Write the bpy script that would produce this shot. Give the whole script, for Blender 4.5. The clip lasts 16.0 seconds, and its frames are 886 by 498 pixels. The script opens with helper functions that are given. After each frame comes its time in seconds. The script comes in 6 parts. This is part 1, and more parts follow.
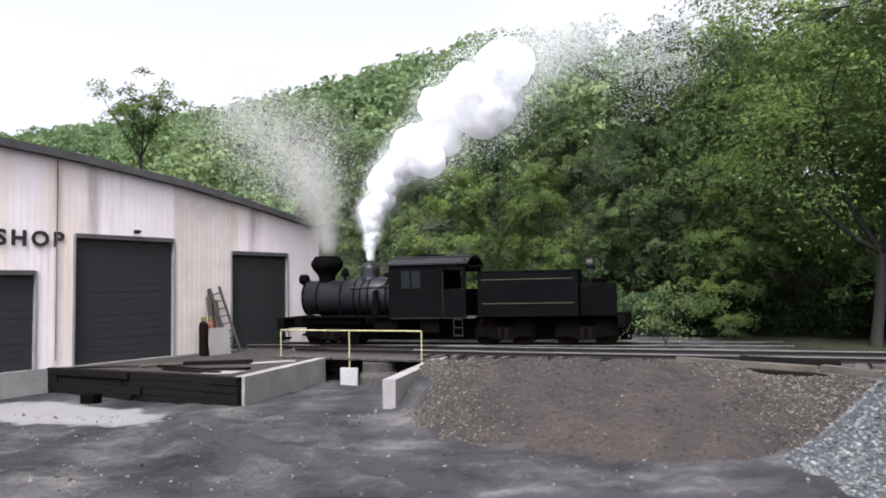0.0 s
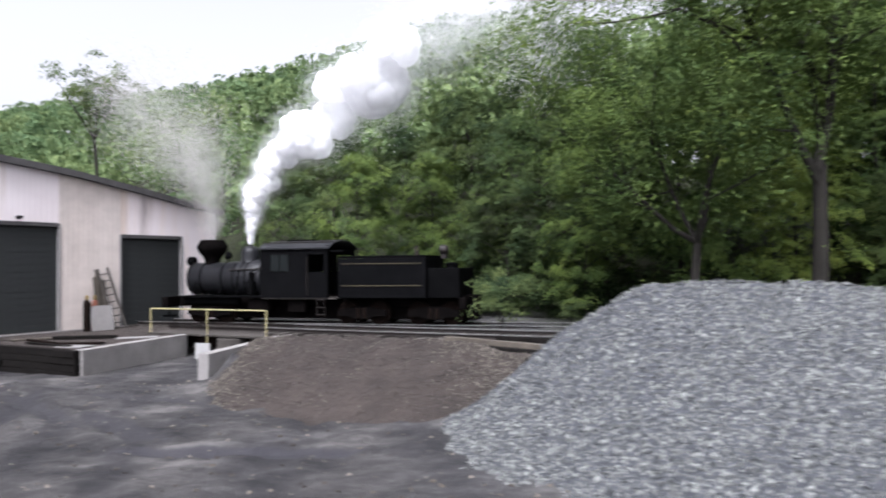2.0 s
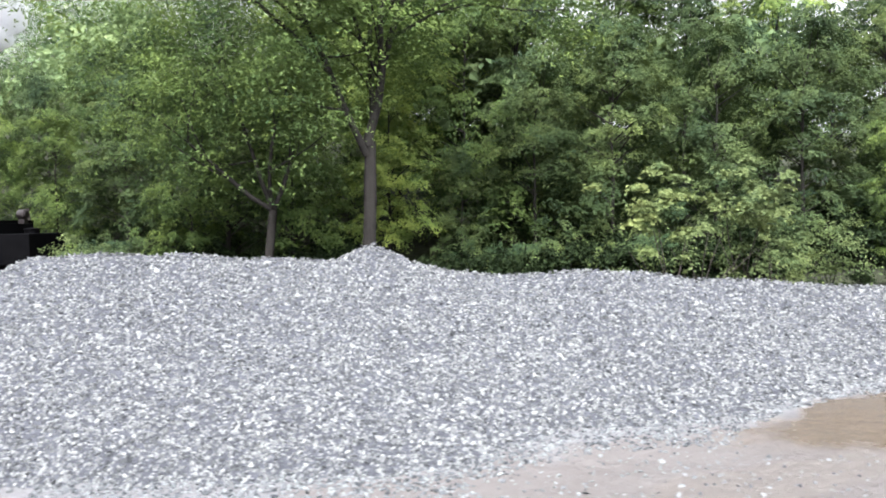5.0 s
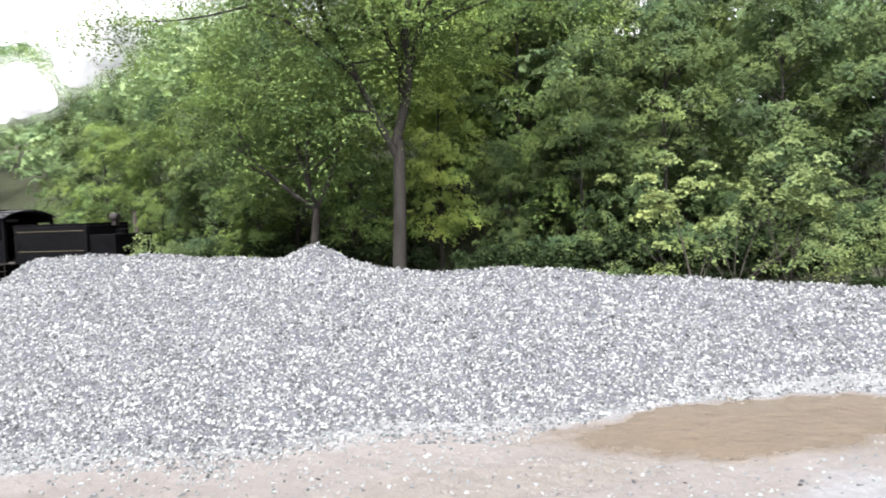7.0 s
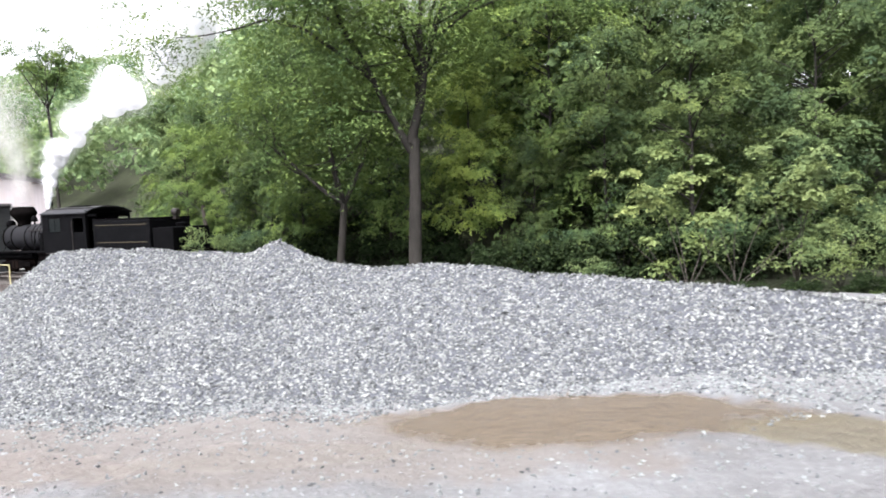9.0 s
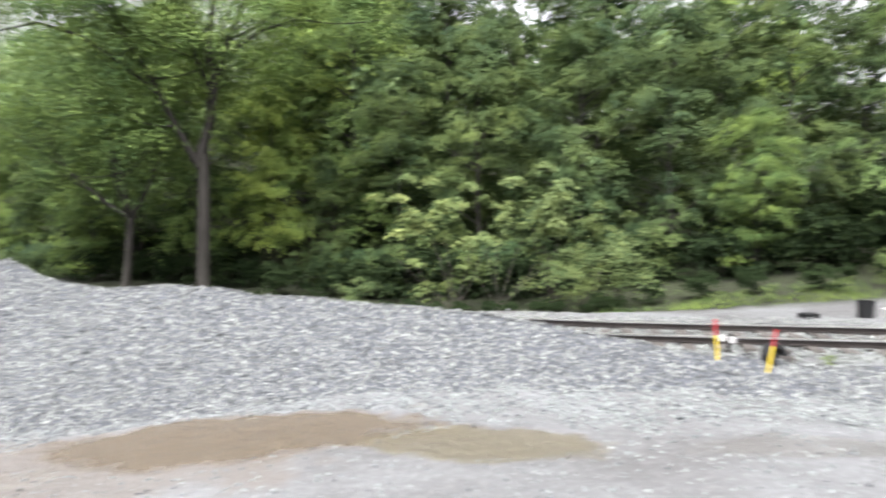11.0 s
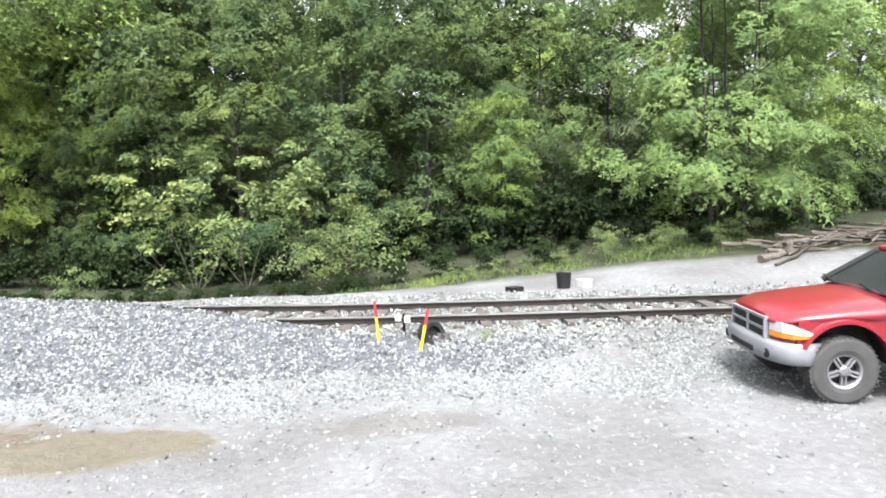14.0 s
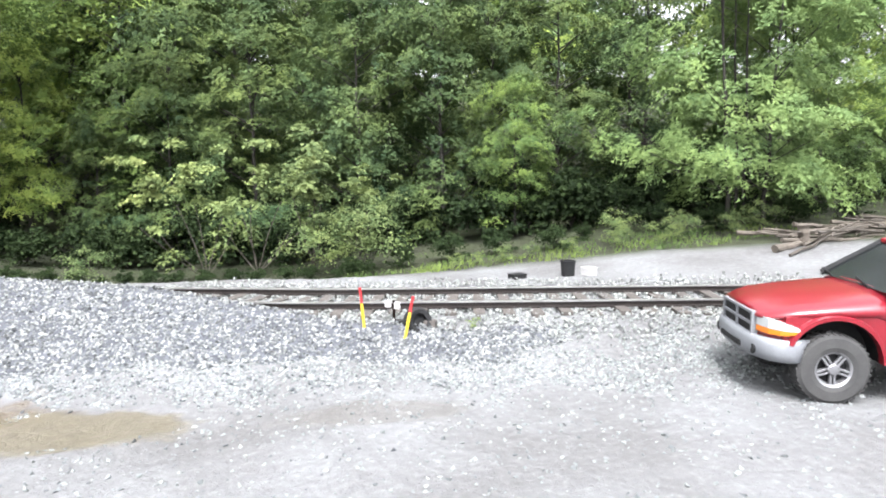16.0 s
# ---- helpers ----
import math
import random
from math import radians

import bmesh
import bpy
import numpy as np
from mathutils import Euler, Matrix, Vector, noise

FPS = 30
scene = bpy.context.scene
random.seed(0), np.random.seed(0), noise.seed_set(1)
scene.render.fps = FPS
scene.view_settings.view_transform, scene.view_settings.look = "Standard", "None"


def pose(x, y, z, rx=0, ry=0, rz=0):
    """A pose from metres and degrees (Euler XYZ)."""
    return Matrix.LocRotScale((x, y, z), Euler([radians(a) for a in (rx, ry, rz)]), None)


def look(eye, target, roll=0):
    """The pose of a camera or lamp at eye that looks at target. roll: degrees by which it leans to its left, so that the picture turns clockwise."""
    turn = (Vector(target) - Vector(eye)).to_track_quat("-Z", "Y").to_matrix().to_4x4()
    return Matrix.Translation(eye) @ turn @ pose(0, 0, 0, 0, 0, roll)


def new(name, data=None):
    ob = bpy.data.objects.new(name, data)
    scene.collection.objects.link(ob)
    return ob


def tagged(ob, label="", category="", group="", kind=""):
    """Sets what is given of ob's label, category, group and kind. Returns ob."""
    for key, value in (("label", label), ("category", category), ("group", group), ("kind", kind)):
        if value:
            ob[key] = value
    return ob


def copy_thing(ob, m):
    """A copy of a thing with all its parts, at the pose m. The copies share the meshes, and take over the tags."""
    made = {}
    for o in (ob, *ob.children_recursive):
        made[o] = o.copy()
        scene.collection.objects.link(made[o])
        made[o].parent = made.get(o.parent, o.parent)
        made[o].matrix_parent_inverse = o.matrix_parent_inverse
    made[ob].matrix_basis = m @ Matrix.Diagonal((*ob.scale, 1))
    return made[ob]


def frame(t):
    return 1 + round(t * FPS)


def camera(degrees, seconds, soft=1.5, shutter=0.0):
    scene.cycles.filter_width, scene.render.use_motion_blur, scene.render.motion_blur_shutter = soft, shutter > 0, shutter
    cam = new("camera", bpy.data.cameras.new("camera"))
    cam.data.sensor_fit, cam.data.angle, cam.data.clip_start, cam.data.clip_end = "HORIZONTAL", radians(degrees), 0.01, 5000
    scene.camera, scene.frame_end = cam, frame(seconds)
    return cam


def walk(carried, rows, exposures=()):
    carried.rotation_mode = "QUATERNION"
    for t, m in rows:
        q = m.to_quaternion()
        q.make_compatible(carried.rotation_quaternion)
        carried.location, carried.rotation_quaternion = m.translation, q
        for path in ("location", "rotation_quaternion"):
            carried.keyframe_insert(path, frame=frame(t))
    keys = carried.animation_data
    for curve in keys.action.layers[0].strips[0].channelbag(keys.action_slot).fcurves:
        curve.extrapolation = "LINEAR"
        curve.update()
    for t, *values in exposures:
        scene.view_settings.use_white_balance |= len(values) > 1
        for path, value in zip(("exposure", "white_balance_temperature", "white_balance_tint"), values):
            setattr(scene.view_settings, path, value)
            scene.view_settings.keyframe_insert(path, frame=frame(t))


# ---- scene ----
cam = camera(66.5, 16.0, soft=1.8, shutter=0.5)
METRES, EYE = 28.0, 2.07
ROWS = [
    (0.0, 0.0, 0.0, 0.0, 0.07, 3.4, 1.12),
    (0.5, 0.0468, -0.019, 0.0009, 3.17, 2.82, 1.48),
    (1.0, 0.0951, -0.0385, 0.0027, 4.94, 2.02, 1.5),
    (1.5, 0.1358, -0.0548, 0.0021, 3.5, 0.97, 1.68),
    (2.0, 0.1806, -0.0671, 0.0051, 0.15, 1.5, 0.61),
    (2.5, 0.2263, -0.0867, 0.0061, -5.84, -0.17, 0.88),
    (3.0, 0.2684, -0.1065, 0.0091, -9.72, 0.87, 2.67),
    (3.5, 0.3126, -0.1237, 0.0077, -14.18, 0.54, 1.48),
    (4.0, 0.3548, -0.136, 0.0087, -16.03, -0.59, 0.37),
    (4.5, 0.3966, -0.1417, 0.0121, -17.87, -1.99, 0.52),
    (7.0, 0.5957, -0.2002, 0.0191, -3.88, -3.1, 1.85),
    (7.5, 0.632, -0.2084, 0.0213, 1.22, -2.75, 2.12),
    (8.0, 0.6694, -0.2171, 0.0219, 6.14, -4.08, 2.17),
    (10.5, 0.8097, -0.2478, 0.0281, 4.02, -3.03, 1.76),
    (11.0, 0.8313, -0.252, 0.0295, -5.61, -2.9, 0.72),
    (11.5, 0.8506, -0.2569, 0.0307, -14.16, -2.73, 1.12),
    (12.0, 0.8671, -0.2603, 0.0306, -18.46, -3.01, 1.19),
    (12.5, 0.8844, -0.2631, 0.0308, -21.49, -3.08, 1.32),
    (13.0, 0.8998, -0.2649, 0.0313, -22.26, -3.42, 1.21),
    (13.5, 0.9147, -0.2647, 0.0318, -20.99, -4.54, 1.86),
    (14.0, 0.9271, -0.2661, 0.0331, -19.79, -5.18, 1.32),
    (14.5, 0.9361, -0.2673, 0.0315, -18.09, -5.2, 0.6),
    (15.0, 0.9429, -0.2683, 0.0336, -18.81, -4.89, 1.92),
    (15.5, 0.9492, -0.2689, 0.0341, -18.63, -5.76, 0.59),
    (16.0, 0.9523, -0.2684, 0.0342, -17.17, -6.57, 0.81),
]
EXPOSURES = [(0.0, 1.2, 6030, 15), (2.0, 1.16, 5960, 16), (3.0, 1.3, 5880, 16), (4.5, 1.86, 5980, 15), (7.0, 2.2, 6280, 14), (8.0, 2.14, 6180, 15), (10.5, 1.95, 6230, 13), (12.0, 2.32, 6380, 11), (16.0, 2.38, 6160, 12)]
walk(cam, [(t, pose(0, 0, EYE) @ pose(METRES * x, METRES * y, METRES * z, 90 + pitch, roll, yaw)) for t, x, y, z, yaw, pitch, roll in ROWS], EXPOSURES)

# ---- world and sun: a bright, thinly overcast day ----
world = bpy.data.worlds.new("sky")
scene.world = world
world.use_nodes = True
wn, wl = world.node_tree.nodes, world.node_tree.links
sky = wn.new("ShaderNodeTexSky")
sky.sky_type = "NISHITA"
sky.sun_disc = False
sky.sun_elevation, sky.sun_rotation = radians(58), radians(200)
sky.air_density, sky.dust_density, sky.ozone_density = 1.0, 6.0, 0.6
haze = wn.new("ShaderNodeHueSaturation")
haze.inputs["Saturation"].default_value = 0.03
wl.new(sky.outputs["Color"], haze.inputs["Color"])
wl.new(haze.outputs["Color"], wn["Background"].inputs["Color"])
wn["Background"].inputs["Strength"].default_value = 0.15
sun = new("sun", bpy.data.lights.new("sun", "SUN"))
sun.data.energy, sun.data.angle, sun.data.color = 1.9, radians(20), (1.0, 0.97, 0.92)
sun.matrix_world = look((-18, -50, 85), (0, 0, 0))

RNG = np.random.default_rng(7)


# ---- materials ----
def material(name, colour, rough=0.8, metal=0.0, spec=0.3):
    m = bpy.data.materials.new(name)
    m.use_nodes = True
    b = m.node_tree.nodes["Principled BSDF"]
    b.inputs["Base Color"].default_value = (*colour, 1)
    b.inputs["Roughness"].default_value = rough
    b.inputs["Metallic"].default_value = metal
    b.inputs["Specular IOR Level"].default_value = spec
    return m


def noise_of(m, scale, detail=5, rough=0.6, coords="Object", stretch=(1, 1, 1)):
    n, l = m.node_tree.nodes, m.node_tree.links
    tc = n.new("ShaderNodeTexCoord")
    mp = n.new("ShaderNodeMapping")
    mp.inputs["Scale"].default_value = stretch
    tx = n.new("ShaderNodeTexNoise")
    tx.inputs["Scale"].default_value, tx.inputs["Detail"].default_value, tx.inputs["Roughness"].default_value = scale, detail, rough
    l.new(tc.outputs[coords], mp.inputs["Vector"])
    l.new(mp.outputs["Vector"], tx.inputs["Vector"])
    return tx.outputs["Fac"]


def ramp_of(m, fac, stops):
    n, l = m.node_tree.nodes, m.node_tree.links
    r = n.new("ShaderNodeValToRGB")
    while len(r.color_ramp.elements) < len(stops):
        r.color_ramp.elements.new(0.5)
    for e, (p, c) in zip(r.color_ramp.elements, stops):
        e.position, e.color = p, (*c, 1)
    l.new(fac, r.inputs["Fac"])
    return r.outputs["Color"]


def mix_of(m, fac, a, b, blend="MIX"):
    n, l = m.node_tree.nodes, m.node_tree.links
    x = n.new("ShaderNodeMix")
    x.data_type, x.blend_type = "RGBA", blend
    for socket, value in ((x.inputs[0], fac), (x.inputs[6], a), (x.inputs[7], b)):
        if isinstance(value, (int, float)):
            socket.default_value = value
        elif isinstance(value, tuple):
            socket.default_value = (*value, 1)
        else:
            l.new(value, socket)
    return x.outputs[2]


def paint(m, colour):
    m.node_tree.links.new(colour, m.node_tree.nodes["Principled BSDF"].inputs["Base Color"])


def relief(m, fac, strength=0.4, distance=0.02):
    n, l = m.node_tree.nodes, m.node_tree.links
    b = n.new("ShaderNodeBump")
    b.inputs["Strength"].default_value, b.inputs["Distance"].default_value = strength, distance
    l.new(fac, b.inputs["Height"])
    l.new(b.outputs["Normal"], n["Principled BSDF"].inputs["Normal"])


def worn(name, dark, light, scale=3.0, rough=0.8, metal=0.0, fine=40.0, bump=0.3, depth=0.01, spec=0.3, stretch=(1, 1, 1)):
    """Two scales of variation between two colours, with a fine relief."""
    m = material(name, dark, rough, metal, spec)
    mid = tuple((a + b) / 2 for a, b in zip(dark, light))
    big = ramp_of(m, noise_of(m, scale, stretch=stretch), [(0.3, dark), (0.7, light)])
    small = ramp_of(m, noise_of(m, fine), [(0.3, tuple(0.7 * v for v in mid)), (0.7, tuple(min(1, 1.3 * v) for v in mid))])
    paint(m, mix_of(m, 0.4, big, small))
    relief(m, noise_of(m, fine), bump, depth)
    return m


def island_material(name, stops, rough=0.9, translucent=0.0, spec=0.2, tone=None):
    """Colour that varies from piece to piece of one mesh."""
    m = material(name, stops[0][1], rough, 0, spec)
    n, l = m.node_tree.nodes, m.node_tree.links
    geo = n.new("ShaderNodeNewGeometry")
    c = ramp_of(m, geo.outputs["Random Per Island"], stops)
    if tone:
        big = ramp_of(m, noise_of(m, tone[0], 3), [(0.35, tone[1]), (0.65, tone[2])])
        c = mix_of(m, 1.0, c, big, "MULTIPLY")
    info = n.new("ShaderNodeObjectInfo")
    shade = ramp_of(m, info.outputs["Random"], [(0.0, (0.8, 0.85, 0.8)), (1.0, (1.1, 1.1, 0.95))])
    c = mix_of(m, 1.0, c, shade, "MULTIPLY")
    paint(m, c)
    if translucent:
        t = n.new("ShaderNodeBsdfTranslucent")
        l.new(c, t.inputs["Color"])
        x = n.new("ShaderNodeMixShader")
        x.inputs[0].default_value = translucent
        l.new(n["Principled BSDF"].outputs[0], x.inputs[1])
        l.new(t.outputs[0], x.inputs[2])
        l.new(x.outputs[0], n["Material Output"].inputs["Surface"])
    return m


M = {}
M["black_iron"] = worn("black_iron", (0.0018, 0.0018, 0.0021), (0.0045, 0.0045, 0.0047), 2.0, 0.75, 0.0, 30, 0.15, 0.005, 0.01)
M["boiler_jacket"] = worn("boiler_jacket", (0.006, 0.0065, 0.008), (0.018, 0.018, 0.02), 1.5, 0.42, 0.0, 20, 0.1, 0.004, 0.22)
M["sooty"] = worn("sooty", (0.002, 0.0019, 0.0019), (0.006, 0.005, 0.0048), 3.0, 0.9, 0, 40, 0.3, 0.01, 0.0)
M["cab_green"] = worn("cab_green", (0.002, 0.0021, 0.0024), (0.005, 0.005, 0.0055), 2.0, 0.75, 0, 30, 0.1, 0.004, 0.02)
M["gold_line"] = material("gold_line", (0.055, 0.046, 0.028), 0.6)
M["glass_dark"] = material("glass_dark", (0.008, 0.01, 0.01), 0.14, 0, 0.3)
M["brass"] = worn("brass", (0.35, 0.24, 0.08), (0.5, 0.36, 0.14), 8, 0.35, 1.0, 60, 0.1, 0.002)
M["yellow_pipe"] = worn("yellow_pipe", (0.29, 0.25, 0.11), (0.4, 0.365, 0.21), 4, 0.55, 0, 50, 0.1, 0.003)
M["rail_steel"] = worn("rail_steel", (0.008, 0.0065, 0.006), (0.02, 0.0155, 0.0135), 4, 0.5, 0.2, 60, 0.2, 0.003)
M["rail_top"] = worn("rail_top", (0.42, 0.41, 0.4), (0.6, 0.59, 0.58), 5, 0.28, 0.85, 60, 0.05, 0.002)
M["tie"] = worn("tie", (0.025, 0.022, 0.02), (0.085, 0.076, 0.068), 3, 0.9, 0, 25, 0.5, 0.01, 0.2, (1, 6, 1))
M["timber"] = worn("timber", (0.003, 0.0027, 0.0025), (0.013, 0.0115, 0.0105), 2, 0.95, 0, 18, 0.6, 0.02, 0.05, (1, 5, 5))
M["driftwood"] = worn("driftwood", (0.03, 0.025, 0.02), (0.11, 0.094, 0.076), 2, 0.9, 0, 18, 0.5, 0.01)
M["concrete"] = worn("concrete", (0.13, 0.12, 0.115), (0.29, 0.275, 0.265), 1.2, 0.9, 0, 25, 0.4, 0.01)
M["rust"] = worn("rust", (0.004, 0.003, 0.0027), (0.012, 0.008, 0.0065), 3, 0.9, 0, 40, 0.3, 0.006, 0.02)
M["bark"] = worn("bark", (0.016, 0.0145, 0.013), (0.05, 0.046, 0.041), 2, 0.95, 0, 22, 0.8, 0.03, 0.03, (1, 1, 0.3))
M["pale_bark"] = worn("pale_bark", (0.03, 0.026, 0.021), (0.07, 0.06, 0.05), 2, 0.95, 0, 22, 0.6, 0.02)
M["steam"] = material("steam", (0.95, 0.95, 0.96), 1.0, 0, 0.0)
M["door_grey"] = worn("door_grey", (0.014, 0.0155, 0.016), (0.028, 0.03, 0.03), 0.8, 0.6, 0, 12, 0.1, 0.006, 0.3, (1, 1, 3))
M["roof_edge"] = worn("roof_edge", (0.035, 0.033, 0.034), (0.09, 0.085, 0.085), 2, 0.8)
M["trim"] = worn("trim", (0.16, 0.15, 0.15), (0.28, 0.27, 0.265), 2, 0.7)
M["letter"] = material("letter", (0.02, 0.018, 0.018), 0.7)
M["white_box"] = worn("white_box", (0.26, 0.255, 0.25), (0.34, 0.335, 0.33), 2, 0.7)
M["orange"] = worn("orange", (0.11, 0.035, 0.02), (0.17, 0.06, 0.035), 4, 0.6)
M["red_paint"] = worn("red_paint", (0.12, 0.004, 0.009), (0.145, 0.006, 0.012), 1.5, 0.35, 0, 80, 0.02, 0.001, 0.4)
M["red_paint"].node_tree.nodes["Principled BSDF"].inputs["Coat Weight"].default_value = 0.6
M["red_paint"].node_tree.nodes["Principled BSDF"].inputs["Coat Roughness"].default_value = 0.12
M["stake_red"] = worn("stake_red", (0.22, 0.01, 0.015), (0.3, 0.025, 0.025), 6, 0.6)
M["stake_yellow"] = worn("stake_yellow", (0.36, 0.26, 0.01), (0.45, 0.34, 0.03), 6, 0.6)
M["bumper_grey"] = worn("bumper_grey", (0.13, 0.135, 0.145), (0.17, 0.175, 0.185), 3, 0.45, 0.2, 60, 0.05, 0.002, 0.5)
M["chrome"] = worn("chrome", (0.15, 0.15, 0.155), (0.2, 0.2, 0.205), 4, 0.35, 0.6, 60, 0.03, 0.001)
M["tyre"] = worn("tyre", (0.022, 0.022, 0.022), (0.045, 0.044, 0.043), 5, 0.9, 0, 60, 0.3, 0.004)
M["lamp_clear"] = material("lamp_clear", (0.34, 0.35, 0.35), 0.15, 0.2, 0.6)
M["lamp_amber"] = material("lamp_amber", (0.42, 0.12, 0.008), 0.25, 0, 0.6)
M["plastic_black"] = worn("plastic_black", (0.007, 0.007, 0.0075), (0.016, 0.016, 0.016), 4, 0.6, 0, 40, 0.1, 0.003, 0.15)
M["smoke"] = worn("smoke_flake", (0.62, 0.6, 0.58), (0.74, 0.72, 0.7), 0.5, 1.0, 0, 3, 0, 0.001, 0)
M["steam_thin"] = material("steam_thin", (0.95, 0.95, 0.96), 1.0, 0, 0.0)
for key in ("steam", "steam_thin", "smoke"):
    nt = M[key].node_tree
    tr = nt.nodes.new("ShaderNodeBsdfTranslucent")
    tr.inputs["Color"].default_value = (0.95, 0.95, 0.96, 1) if key != "smoke" else (0.7, 0.68, 0.66, 1)
    mx, thin = nt.nodes.new("ShaderNodeMixShader"), nt.nodes.new("ShaderNodeMixShader")
    nt.links.new(nt.nodes["Principled BSDF"].outputs[0], mx.inputs[1])
    nt.links.new(tr.outputs[0], mx.inputs[2])
    clear = nt.nodes.new("ShaderNodeBsdfTransparent")
    thin.inputs[0].default_value = {"steam": 0.85, "steam_thin": 0.55, "smoke": 0.6}[key]
    nt.links.new(clear.outputs[0], thin.inputs[1])
    nt.links.new(mx.outputs[0], thin.inputs[2])
    nt.links.new(thin.outputs[0], nt.nodes["Material Output"].inputs["Surface"])

# Ground: dark muddy yard that pales to limestone dust, with wheel ruts and puddle stains.
M["ground"] = g = material("ground", (0.2, 0.18, 0.16), 0.92, 0, 0.25)
STAINS = [
    (14.0, 3.6, 8.0, 1.3, -0.05, (0.145, 0.143, 0.143), 0.7, False),
    (-9.7, 16.5, 3.6, 1.2, -0.42, (0.2, 0.193, 0.188), 0.9, False),
    (17.0, 1.9, 6.5, 1.5, -0.05, (0.098, 0.086, 0.076), 0.7, False),
    (21.1, 2.45, 2.9, 1.1, -0.05, (0.078, 0.061, 0.042), 0.92, True),
    (24.6, 1.2, 1.6, 0.7, -0.25, (0.085, 0.072, 0.046), 0.8, True),
    (13.0, 1.4, 3.2, 0.6, -0.1, (0.105, 0.09, 0.078), 0.6, True),
    # Dark mud along the ruts, also painted in for their weak relief shading.
    (-5.75, 13.9, 1.9, 0.26, 1.75, (0.028, 0.027, 0.03), 0.9, False),
    (-4.1, 12.6, 2.1, 0.28, -1.2, (0.028, 0.027, 0.03), 0.9, False),
    (-0.9, 10.6, 1.9, 0.3, -0.72, (0.028, 0.027, 0.03), 0.9, False),
    (-3.2, 12.0, 2.3, 0.3, -0.75, (0.03, 0.029, 0.032), 0.85, False),
    (1.7, 8.9, 2.4, 0.34, -0.05, (0.032, 0.031, 0.036), 0.85, False),
    (-1.6, 13.4, 1.8, 0.3, -0.3, (0.032, 0.031, 0.034), 0.8, False),
    (28.2, 0.3, 1.2, 0.4, -0.2, (0.085, 0.08, 0.073), 0.6, True),
    (17.5, 1.5, 2.2, 0.5, 0.1, (0.11, 0.098, 0.085), 0.6, True),
]


def mud_share(g, step):
    inv = g.node_tree.nodes.new("ShaderNodeMath")
    inv.operation = "SUBTRACT"
    inv.inputs[0].default_value = 1.0
    g.node_tree.links.new(step.outputs[0], inv.inputs[1])
    return inv.outputs[0]


